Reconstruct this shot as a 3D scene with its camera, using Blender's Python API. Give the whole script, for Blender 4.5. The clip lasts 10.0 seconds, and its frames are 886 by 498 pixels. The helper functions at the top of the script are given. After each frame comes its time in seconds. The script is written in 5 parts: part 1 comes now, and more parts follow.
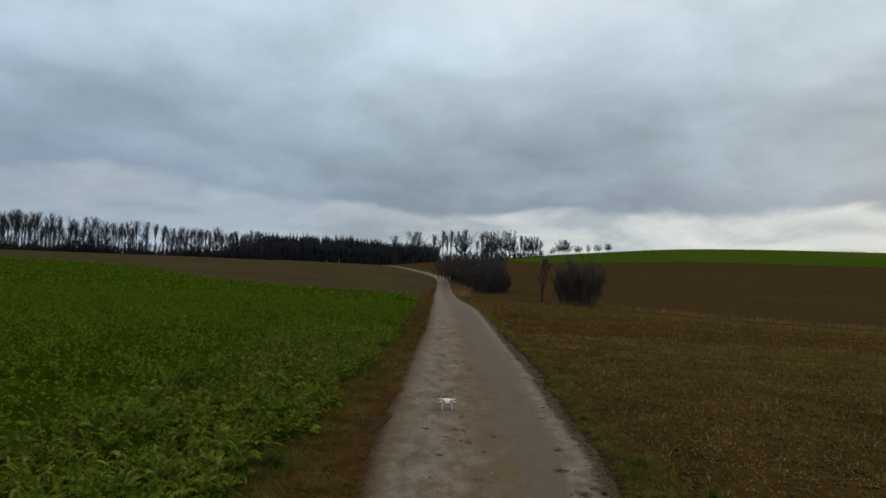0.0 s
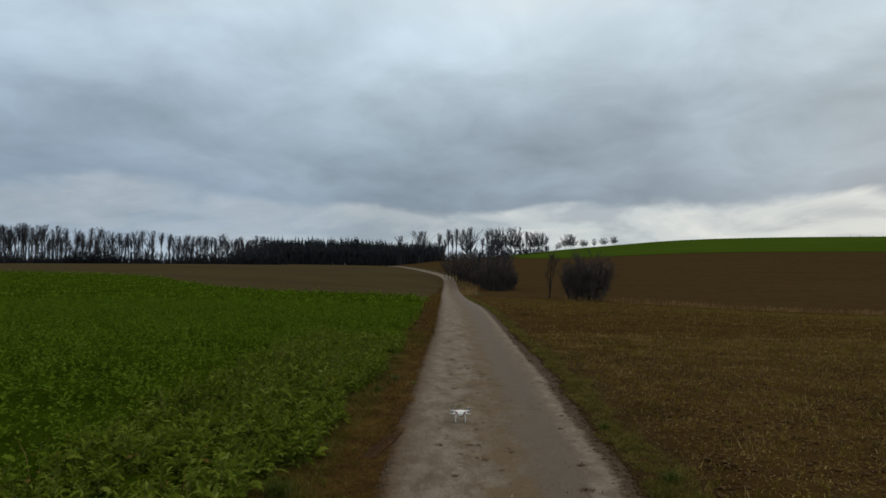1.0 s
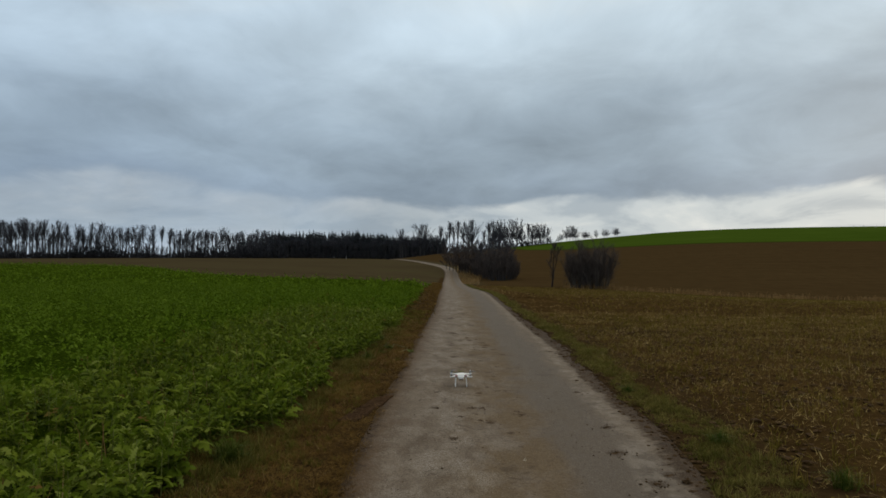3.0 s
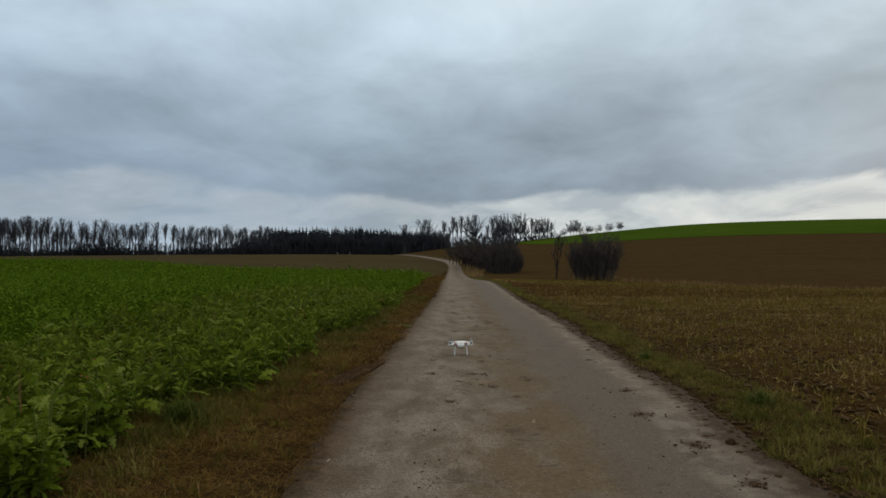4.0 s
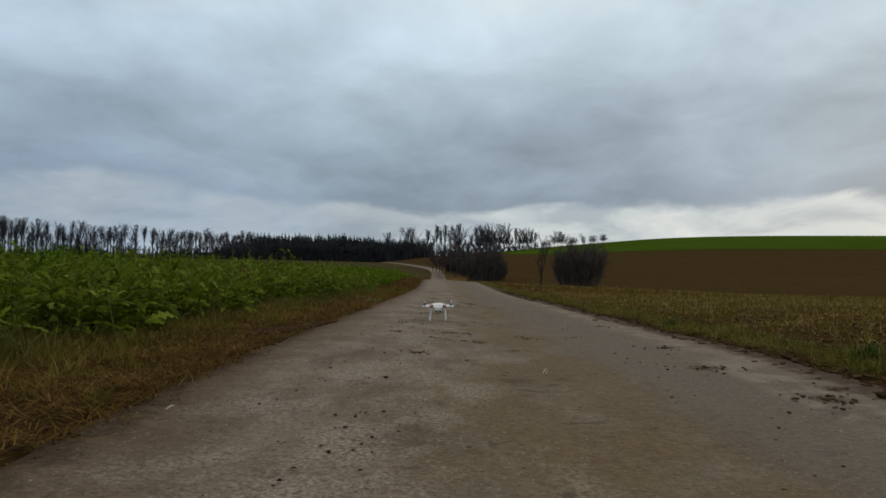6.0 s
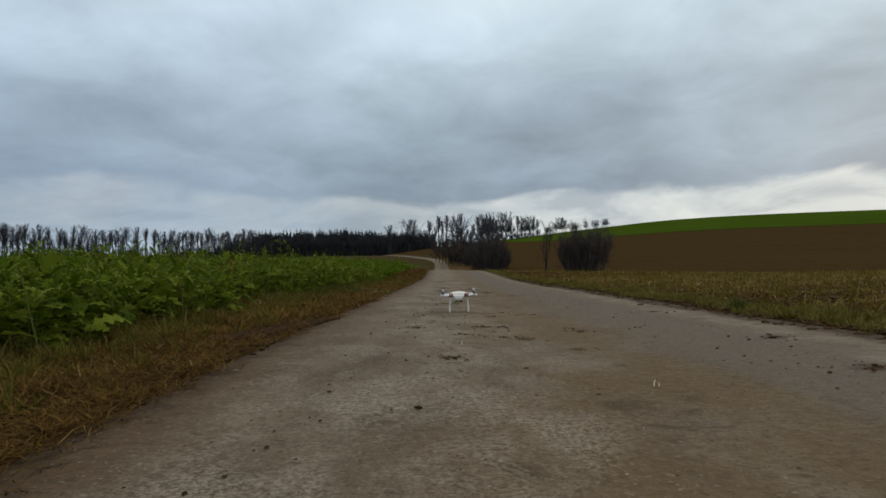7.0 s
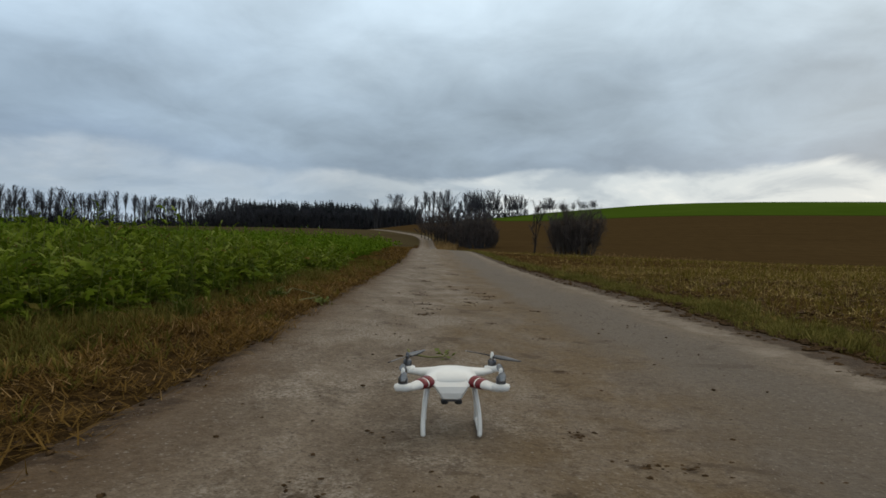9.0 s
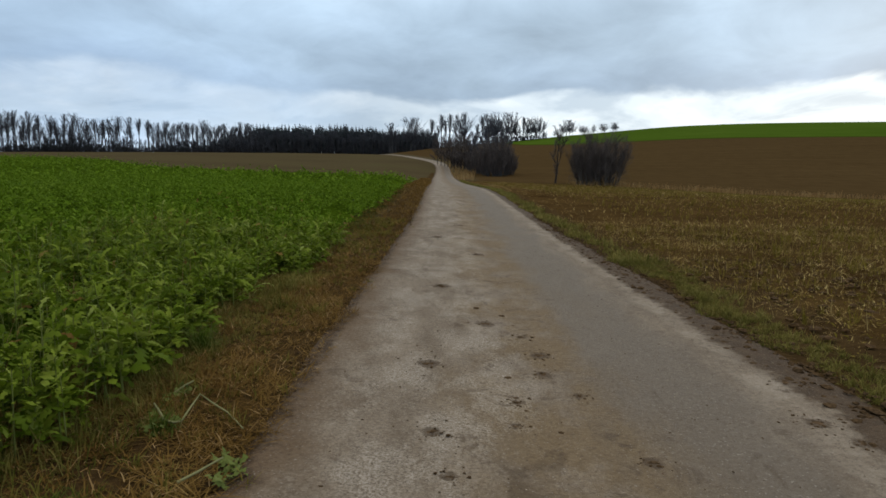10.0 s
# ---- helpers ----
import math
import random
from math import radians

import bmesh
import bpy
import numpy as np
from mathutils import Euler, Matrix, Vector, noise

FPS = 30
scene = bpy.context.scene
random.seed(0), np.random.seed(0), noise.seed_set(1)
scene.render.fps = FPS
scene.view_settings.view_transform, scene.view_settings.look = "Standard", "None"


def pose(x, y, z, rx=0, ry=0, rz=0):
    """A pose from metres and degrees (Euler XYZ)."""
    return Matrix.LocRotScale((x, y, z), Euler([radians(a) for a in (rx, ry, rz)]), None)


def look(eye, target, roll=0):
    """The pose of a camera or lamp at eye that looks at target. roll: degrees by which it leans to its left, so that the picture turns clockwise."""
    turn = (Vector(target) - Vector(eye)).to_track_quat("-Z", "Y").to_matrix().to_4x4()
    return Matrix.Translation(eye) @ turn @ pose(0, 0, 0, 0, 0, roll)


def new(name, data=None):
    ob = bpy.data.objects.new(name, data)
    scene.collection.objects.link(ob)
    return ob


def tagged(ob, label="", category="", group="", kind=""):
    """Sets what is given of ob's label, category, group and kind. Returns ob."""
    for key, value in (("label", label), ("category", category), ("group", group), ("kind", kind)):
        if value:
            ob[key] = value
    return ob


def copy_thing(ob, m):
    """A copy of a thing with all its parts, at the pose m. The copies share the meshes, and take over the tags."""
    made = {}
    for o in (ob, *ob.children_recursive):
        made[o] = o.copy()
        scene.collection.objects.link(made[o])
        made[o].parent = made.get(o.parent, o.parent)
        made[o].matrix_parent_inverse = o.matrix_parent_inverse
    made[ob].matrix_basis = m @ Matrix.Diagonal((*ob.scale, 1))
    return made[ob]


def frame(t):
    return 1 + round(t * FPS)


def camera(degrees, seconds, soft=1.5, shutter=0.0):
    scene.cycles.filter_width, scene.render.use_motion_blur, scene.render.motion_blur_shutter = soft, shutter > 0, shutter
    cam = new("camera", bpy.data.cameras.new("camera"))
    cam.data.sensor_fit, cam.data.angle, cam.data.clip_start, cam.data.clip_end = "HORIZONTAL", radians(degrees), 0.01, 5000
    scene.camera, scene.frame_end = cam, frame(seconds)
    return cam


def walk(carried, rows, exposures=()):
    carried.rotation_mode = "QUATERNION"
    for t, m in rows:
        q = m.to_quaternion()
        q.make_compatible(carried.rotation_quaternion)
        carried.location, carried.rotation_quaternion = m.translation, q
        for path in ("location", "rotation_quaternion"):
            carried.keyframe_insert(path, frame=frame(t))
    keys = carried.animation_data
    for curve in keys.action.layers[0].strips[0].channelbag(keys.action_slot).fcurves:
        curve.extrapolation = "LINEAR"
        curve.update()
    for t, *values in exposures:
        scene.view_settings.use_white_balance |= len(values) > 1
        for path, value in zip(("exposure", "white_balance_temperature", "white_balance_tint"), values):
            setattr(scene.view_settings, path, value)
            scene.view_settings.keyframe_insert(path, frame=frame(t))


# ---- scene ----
PATH = [
    (0, (-0.386, -0.000, 1.932), (-0.555, 9.983, 2.496), 1.92),
    (0.5, (-0.385, 0.206, 2.002), (-0.598, 10.190, 2.515), -0.43),
    (1, (-0.424, 0.459, 2.038), (-0.679, 10.441, 2.580), -0.03),
    (1.5, (-0.434, 0.725, 1.925), (-0.720, 10.708, 2.441), -1.71),
    (2, (-0.433, 1.049, 1.797), (-0.757, 11.029, 2.343), -0.21),
    (2.5, (-0.420, 1.346, 1.623), (-0.682, 11.330, 2.127), -0.24),
    (4, (-0.354, 2.453, 0.975), (-0.690, 12.440, 1.354), -0.72),
    (4.5, (-0.332, 2.807, 0.803), (-0.743, 12.785, 1.310), -0.09),
    (5, (-0.318, 3.206, 0.647), (-0.700, 13.185, 1.163), -0.35),
    (5.5, (-0.299, 3.567, 0.505), (-0.548, 13.552, 0.999), 0.75),
    (6, (-0.322, 3.929, 0.378), (-0.395, 13.914, 0.915), 0.33),
    (6.1, (-0.332, 3.997, 0.361), (-0.391, 13.980, 0.937), 0.01),
    (6.2, (-0.342, 4.065, 0.344), (-0.387, 14.065, 0.407), -0.32),
    (7.3, (-0.481, 5.180, 0.333), (-0.608, 15.168, 0.797), -2.00),
    (7.4, (-0.478, 5.318, 0.334), (-0.595, 15.314, 0.600), -1.13),
    (7.5, (-0.476, 5.456, 0.335), (-0.581, 15.455, 0.433), -0.27),
    (7.6, (-0.473, 5.610, 0.336), (-0.572, 15.609, 0.384), -0.32),
    (7.7, (-0.471, 5.763, 0.337), (-0.563, 15.763, 0.377), -0.38),
    (7.8, (-0.468, 5.917, 0.337), (-0.553, 15.916, 0.470), -0.43),
    (7.9, (-0.466, 6.070, 0.338), (-0.544, 16.068, 0.562), -0.49),
    (8, (-0.463, 6.224, 0.339), (-0.535, 16.217, 0.708), -0.54),
    (8.1, (-0.460, 6.369, 0.339), (-0.485, 16.367, 0.506), -0.22),
    (8.2, (-0.456, 6.514, 0.338), (-0.434, 16.510, 0.079), 0.10),
    (8.3, (-0.453, 6.658, 0.338), (-0.384, 16.645, -0.174), 0.42),
    (8.4, (-0.449, 6.803, 0.337), (-0.333, 16.779, -0.345), 0.74),
    (8.5, (-0.446, 6.948, 0.337), (-0.283, 16.933, -0.179), 1.06),
    (8.6, (-0.445, 7.155, 0.369), (-0.291, 17.154, 0.365), 0.89),
    (8.7, (-0.444, 7.362, 0.401), (-0.300, 17.360, 0.524), 0.71),
    (8.8, (-0.443, 7.569, 0.434), (-0.309, 17.567, 0.611), 0.54),
    (8.9, (-0.442, 7.776, 0.466), (-0.317, 17.773, 0.672), 0.36),
    (9, (-0.445, 7.984, 0.497), (-0.330, 17.983, 0.504), 0.19),
    (9.1, (-0.443, 8.187, 0.532), (-0.329, 18.180, 0.179), 0.25),
    (9.2, (-0.441, 8.394, 0.572), (-0.328, 18.349, -0.367), 0.31),
    (9.3, (-0.440, 8.607, 0.617), (-0.329, 18.542, -0.515), 0.37),
    (9.4, (-0.439, 8.828, 0.668), (-0.329, 18.733, -0.706), 0.43),
    (9.5, (-0.440, 9.060, 0.728), (-0.331, 18.953, -0.729), 0.49),
    (9.6, (-0.442, 9.304, 0.797), (-0.385, 19.179, -0.777), 0.36),
    (9.7, (-0.447, 9.563, 0.876), (-0.442, 19.435, -0.718), 0.23),
    (9.8, (-0.453, 9.839, 0.967), (-0.500, 19.735, -0.467), 0.09),
    (9.9, (-0.463, 10.134, 1.071), (-0.561, 20.038, -0.306), -0.04),
    (10, (-0.475, 10.450, 1.190), (-0.626, 20.375, -0.023), -0.17),
]
cam = camera(70.96, 10.0, soft=1.6)
walk(cam, [(t, look(eye, target, roll)) for t, eye, target, roll in PATH],
     exposures=((0.0, 0.0, 6500, 10), (6.0, 0.0, 6500, 10), (7.5, 0.12, 6500, 10), (8.5, 0.17, 6450, 10), (9.0, 0.19, 6450, 10), (9.5, 0.36, 6300, 10), (10.0, 0.66, 6150, 10)))

# ---- sky and sun: a closed overcast with a bright gap low over the horizon ----
SUN_UP, SUN_ROUND = 14.0, 38.0          # degrees above the horizon, degrees clockwise from +y


def _node(nt, kind, operation="", blend_type="", data_type="", interpolation_type="", feature="", attribute_name=""):
    n = nt.nodes.new(kind)
    if operation:
        n.operation = operation
    if data_type:
        n.data_type = data_type
    if blend_type:
        n.blend_type = blend_type
    if interpolation_type:
        n.interpolation_type = interpolation_type
    if feature:
        n.feature = feature
    if attribute_name:
        n.attribute_name = attribute_name
    return n


def sky_world():
    w = bpy.data.worlds.new("overcast_sky")
    scene.world = w
    w.use_nodes = True
    nt = w.node_tree
    nt.nodes.clear()
    N = lambda kind, **kw: _node(nt, kind, **kw)
    out, bg = N("ShaderNodeOutputWorld"), N("ShaderNodeBackground")
    bg.inputs["Strength"].default_value = 1.0
    tc = N("ShaderNodeTexCoord")
    sep = N("ShaderNodeSeparateXYZ")
    nt.links.new(tc.outputs["Generated"], sep.inputs[0])
    X, Y, Z = sep.outputs

    def m(op, a, b=None, c=None):
        n = N("ShaderNodeMath", operation=op)
        for i, v in enumerate((a, b, c)):
            if v is None:
                continue
            if isinstance(v, (int, float)):
                n.inputs[i].default_value = v
            else:
                nt.links.new(v, n.inputs[i])
        return n.outputs[0]

    def vec(a, b, c):
        n = N("ShaderNodeCombineXYZ")
        for i, v in enumerate((a, b, c)):
            if isinstance(v, (int, float)):
                n.inputs[i].default_value = v
            else:
                nt.links.new(v, n.inputs[i])
        return n.outputs[0]

    def tex(v, scale, detail, rough=0.55, dist=0.0):
        n = N("ShaderNodeTexNoise")
        n.inputs["Scale"].default_value, n.inputs["Detail"].default_value = scale, detail
        n.inputs["Roughness"].default_value, n.inputs["Distortion"].default_value = rough, dist
        nt.links.new(v, n.inputs["Vector"])
        return n.outputs["Fac"]

    def ramp(v, stops):
        n = N("ShaderNodeValToRGB")
        cr = n.color_ramp
        cr.interpolation = "EASE"
        while len(cr.elements) < len(stops):
            cr.elements.new(0.5)
        for e, (p, c) in zip(cr.elements, stops):
            e.position, e.color = p, (*c, 1)
        nt.links.new(v, n.inputs[0])
        return n.outputs[0]

    def mixc(f, a, b, blend="MIX"):
        n = N("ShaderNodeMix", data_type="RGBA", blend_type=blend)
        for i, v in ((0, f), (6, a), (7, b)):
            if isinstance(v, (int, float)):
                n.inputs[i].default_value = v
            elif isinstance(v, tuple):
                n.inputs[i].default_value = (*v, 1)
            else:
                nt.links.new(v, n.inputs[i])
        return n.outputs[2]

    up = m("MAXIMUM", Z, 0.0)
    # the cloud deck seen in perspective: direction met with a flat layer
    deep = m("ADD", up, 0.30)
    flat = vec(m("DIVIDE", X, deep), m("DIVIDE", Y, deep), m("MULTIPLY", Z, 1.4))
    big = tex(flat, 1.15, 3, 0.45, 0.5)
    small = tex(flat, 3.4, 6, 0.58, 0.35)
    cloud = m("ADD", m("MULTIPLY", big, 0.62), m("MULTIPLY", small, 0.38))
    # soft banks near the horizon
    bank = tex(vec(m("MULTIPLY", X, 3.2), m("MULTIPLY", Y, 3.2), m("MULTIPLY", Z, 9.0)), 1.15, 6, 0.56, 0.3)
    wob = m("MULTIPLY", m("SUBTRACT", bank, 0.5), 0.15)
    elev = m("ADD", up, wob)
    base = ramp(elev, ((0.0, (0.44, 0.52, 0.60)), (0.03, (0.42, 0.50, 0.58)), (0.075, (0.285, 0.355, 0.425)), (0.12, (0.255, 0.32, 0.39)),
                       (0.20, (0.33, 0.41, 0.48)), (0.36, (0.50, 0.60, 0.67)), (0.55, (0.66, 0.66, 0.60)), (1.0, (0.86, 0.77, 0.62))))
    shade = m("MULTIPLY_ADD", m("SUBTRACT", cloud, 0.5), 1.75, 1.03)
    grey = vec(shade, shade, shade)
    col = mixc(1.0, base, grey, "MULTIPLY")
    # the bright gap under the deck, widest towards the hidden sun
    a = radians(SUN_ROUND)
    along = m("ADD", m("MULTIPLY", X, math.sin(a)), m("MULTIPLY", Y, math.cos(a)))
    gap = N("ShaderNodeMapRange", interpolation_type="SMOOTHSTEP")
    nt.links.new(m("SUBTRACT", m("ADD", up, m("MULTIPLY", wob, 0.75)), m("MULTIPLY_ADD", X, -0.020, 0.023)), gap.inputs[0])
    for i, v in enumerate((0.112, 0.092, 0.0, 1.0)):
        gap.inputs[1 + i].default_value = v
    side = N("ShaderNodeMapRange", interpolation_type="SMOOTHSTEP")
    nt.links.new(along, side.inputs[0])
    for i, v in enumerate((0.60, 0.97, 0.34, 1.0)):
        side.inputs[1 + i].default_value = v
    # low grey banks under the bright band, thinning out towards the hidden sun
    low = N("ShaderNodeMapRange", interpolation_type="SMOOTHSTEP")
    nt.links.new(m("ADD", up, m("MULTIPLY", wob, 0.6)), low.inputs[0])
    for i, v in enumerate((0.030, 0.064, 0.40, 1.0)):
        low.inputs[1 + i].default_value = v
    sunward = N("ShaderNodeMapRange", interpolation_type="SMOOTHSTEP")
    nt.links.new(along, sunward.inputs[0])
    for i, v in enumerate((0.93, 0.995, 0.0, 1.0)):
        sunward.inputs[1 + i].default_value = v
    bright = m("MULTIPLY", m("MULTIPLY", gap.outputs[0], side.outputs[0]), m("MAXIMUM", low.outputs[0], sunward.outputs[0]))
    col = mixc(bright, col, ramp(tex(vec(m("MULTIPLY", X, 5.0), m("MULTIPLY", Y, 5.0), m("MULTIPLY", Z, 16.0)), 1.2, 6, 0.55, 0.4), ((0.36, (0.42, 0.48, 0.52)), (0.5, (0.59, 0.64, 0.65)), (0.64, (0.74, 0.765, 0.74)))))
    # cooler cloud away from the gap
    cool = N("ShaderNodeMapRange", interpolation_type="SMOOTHSTEP")
    nt.links.new(along, cool.inputs[0])
    for i, v in enumerate((0.95, 0.2, 0.0, 1.0)):
        cool.inputs[1 + i].default_value = v
    col = mixc(cool.outputs[0], col, mixc(1.0, col, (0.95, 0.99, 1.05), "MULTIPLY"))
    # the clear sky above the clouds tints the light a little
    sky = N("ShaderNodeTexSky")
    sky.sky_type, sky.sun_disc = "NISHITA", False
    sky.sun_elevation, sky.sun_rotation = radians(SUN_UP), radians(SUN_ROUND)
    thin = N("ShaderNodeVectorMath", operation="SCALE")
    nt.links.new(sky.outputs[0], thin.inputs[0])
    thin.inputs["Scale"].default_value = 0.05
    col = mixc(0.06, col, thin.outputs[0])
    nt.links.new(col, bg.inputs["Color"])
    nt.links.new(bg.outputs[0], out.inputs[0])


sky_world()
sun = new("sun", bpy.data.lights.new("sun", "SUN"))
sun.data.energy, sun.data.angle, sun.data.color = 0.35, radians(25), (1.0, 0.93, 0.82)
_a, _e = radians(SUN_ROUND), radians(SUN_UP + 25)
sun.matrix_world = look((0, 0, 50), (-math.sin(_a) * math.cos(_e), -math.cos(_a) * math.cos(_e), 50 - math.sin(_e)))

# ---- materials ----
class Mat:
    """A small builder for a node material; coordinates are metres in the world."""

    def __init__(self, name, rough=0.9, spec=0.25):
        self.m = bpy.data.materials.new(name)
        self.m.use_nodes = True
        self.nt = self.m.node_tree
        self.b = self.nt.nodes["Principled BSDF"]
        self.b.inputs["Roughness"].default_value = rough
        self.b.inputs["Specular IOR Level"].default_value = spec
        self.geo = _node(self.nt, "ShaderNodeNewGeometry")
        self.pos = self.geo.outputs["Position"]

    def put(self, socket, v):
        if isinstance(v, (int, float)):
            socket.default_value = v
        elif isinstance(v, tuple):
            socket.default_value = (*v, 1) if len(v) == 3 and len(socket.default_value) == 4 else v
        else:
            self.nt.links.new(v, socket)

    def scaled(self, s, v=None):
        n = _node(self.nt, "ShaderNodeVectorMath", operation="MULTIPLY")
        self.put(n.inputs[0], v or self.pos)
        n.inputs[1].default_value = s
        return n.outputs[0]

    def noise(self, scale, detail=4, rough=0.55, v=None, dist=0.0):
        n = _node(self.nt, "ShaderNodeTexNoise")
        self.put(n.inputs["Vector"], v or self.pos)
        for k, x in (("Scale", scale), ("Detail", detail), ("Roughness", rough), ("Distortion", dist)):
            n.inputs[k].default_value = x
        return n.outputs["Fac"]

    def voronoi(self, scale, v=None, feature="F1", out="Distance"):
        n = _node(self.nt, "ShaderNodeTexVoronoi", feature=feature)
        self.put(n.inputs["Vector"], v or self.pos)
        n.inputs["Scale"].default_value = scale
        return n.outputs[out]

    def math(self, op, a, b=0.0, c=0.0):
        n = _node(self.nt, "ShaderNodeMath", operation=op)
        for i, v in enumerate((a, b, c)):
            self.put(n.inputs[i], v)
        return n.outputs[0]

    def step(self, v, lo, hi, a=0.0, b=1.0):
        n = _node(self.nt, "ShaderNodeMapRange", interpolation_type="SMOOTHSTEP")
        for i, x in enumerate((v, lo, hi, a, b)):
            self.put(n.inputs[i], x)
        return n.outputs[0]

    def attr(self, name):
        return _node(self.nt, "ShaderNodeAttribute", attribute_name=name).outputs["Fac"]

    def mix(self, f, a, b, blend="MIX"):
        n = _node(self.nt, "ShaderNodeMix", data_type="RGBA", blend_type=blend)
        for i, v in ((0, f), (6, a), (7, b)):
            self.put(n.inputs[i], v)
        return n.outputs[2]

    def island(self):
        return self.geo.outputs["Random Per Island"]

    def ramp(self, v, *stops):
        n = _node(self.nt, "ShaderNodeValToRGB")
        cr = n.color_ramp
        while len(cr.elements) < len(stops):
            cr.elements.new(0.5)
        for e, (p, c) in zip(cr.elements, stops):
            e.position, e.color = p, (*c, 1)
        self.put(n.inputs[0], v)
        return n.outputs[0]

    def colour(self, v):
        self.put(self.b.inputs["Base Color"], v)
        return self

    def rough(self, v):
        self.put(self.b.inputs["Roughness"], v)
        return self

    def bump(self, h, dist=0.02, strength=1.0):
        n = _node(self.nt, "ShaderNodeBump")
        n.inputs["Distance"].default_value, n.inputs["Strength"].default_value = dist, strength
        self.put(n.inputs["Height"], h)
        self.nt.links.new(n.outputs[0], self.b.inputs["Normal"])
        return self


def leafy(name, stops, through_light=0.25, rough=0.55, scale=0.7, patch=0.5, gloss=0.03):
    """Leaves and blades: every leaf its own shade, patches over the field, some light through them."""
    k = Mat(name, rough, gloss)
    t = k.math("ADD", k.math("MULTIPLY", k.island(), 1.05 - patch), k.math("MULTIPLY_ADD", k.noise(scale, 4, 0.6), patch * 1.6, -patch * 0.3))
    k.colour(k.ramp(t, *stops))
    if through_light:
        tr = _node(k.nt, "ShaderNodeBsdfTranslucent")
        mx = _node(k.nt, "ShaderNodeMixShader")
        k.nt.links.new(k.ramp(t, *stops), tr.inputs["Color"])
        mx.inputs[0].default_value = through_light
        out = k.nt.nodes["Material Output"]
        k.nt.links.new(k.b.outputs[0], mx.inputs[1])
        k.nt.links.new(tr.outputs[0], mx.inputs[2])
        k.nt.links.new(mx.outputs[0], out.inputs[0])
    return k.m


def bark(name, dark, light):
    k = Mat(name, 1.0, 0.0)
    t = k.math("ADD", k.math("MULTIPLY", k.noise(3.0, 5, v=k.scaled((1, 1, 0.25))), 0.7), k.math("MULTIPLY", k.island(), 0.3))
    return k.colour(k.ramp(t, (0.3, dark), (0.7, light))).m


def ground_material():
    k = Mat("field_soil", 1.0, 0.0)
    n_big, n_mid, n_fine = k.noise(0.05, 4), k.noise(1.3, 5), k.noise(14, 6, 0.65)
    edge = k.math("MULTIPLY", k.math("SUBTRACT", k.noise(0.9, 4), 0.5), 0.9)
    edge_far = k.math("MULTIPLY", k.math("SUBTRACT", k.noise(0.12, 3), 0.5), 6.0)
    grain = k.math("ADD", k.math("MULTIPLY", n_fine, 0.6), k.math("MULTIPLY", n_mid, 0.4))
    # worked field far up the slope, thinly greened
    far = k.ramp(k.math("ADD", k.math("MULTIPLY", n_big, 0.6), k.math("MULTIPLY", n_mid, 0.4)),
                 (0.3, (0.050, 0.038, 0.021)), (0.55, (0.066, 0.052, 0.027)), (0.75, (0.060, 0.060, 0.023)))
    # ploughed slope
    strips = k.noise(0.5, 3, v=k.scaled((0.04, 1.0, 0.0)))
    plough = k.ramp(k.math("ADD", k.math("MULTIPLY", strips, 0.45), k.math("MULTIPLY", k.noise(0.4, 6, 0.7), 0.55)),
                    (0.28, (0.039, 0.024, 0.010)), (0.7, (0.072, 0.047, 0.020)))
    hill = k.ramp(k.math("ADD", k.math("MULTIPLY", k.noise(0.025, 3), 0.5), k.math("MULTIPLY", k.noise(0.5, 4, v=k.scaled((0.1, 1, 1))), 0.5)),
                  (0.3, (0.036, 0.064, 0.006)), (0.7, (0.056, 0.092, 0.011)))
    stub = k.ramp(k.math("ADD", k.math("MULTIPLY", grain, 0.6), k.math("MULTIPLY", k.noise(0.35, 4), 0.4)),
                  (0.32, (0.010, 0.005, 0.003)), (0.46, (0.046, 0.027, 0.010)), (0.66, (0.090, 0.055, 0.019)), (0.8, (0.076, 0.060, 0.015)))
    crop = k.ramp(grain, (0.3, (0.014, 0.014, 0.004)), (0.7, (0.040, 0.046, 0.010)))
    # verge soil; its darkest tone paints in the shadows between grass strands
    verge = k.ramp(grain, (0.3, (0.022, 0.013, 0.006)), (0.55, (0.056, 0.035, 0.015)), (0.75, (0.098, 0.064, 0.028)))
    c = far
    c = k.mix(k.step(k.math("ADD", k.attr("plough"), edge_far), -1.0, 1.0), c, plough)
    c = k.mix(k.step(k.math("ADD", k.attr("hill"), k.math("MULTIPLY", edge_far, 0.25)), -0.6, 0.6), c, k.mix(k.step(k.attr("hill"), 7.0, 4.0), hill, (0.035, 0.040, 0.008)))
    c = k.mix(k.step(k.math("ADD", k.attr("stubble"), edge), -0.1, 0.1), c, stub)
    c = k.mix(k.step(k.math("ADD", k.attr("crop"), edge), -0.1, 0.1), c, crop)
    c = k.mix(k.step(k.math("ADD", k.attr("verge"), edge), -0.1, 0.1), c, verge)
    k.colour(c)
    k.bump(k.math("ADD", n_fine, k.math("MULTIPLY", n_mid, 1.5)), 0.05, 0.9)
    return k.m


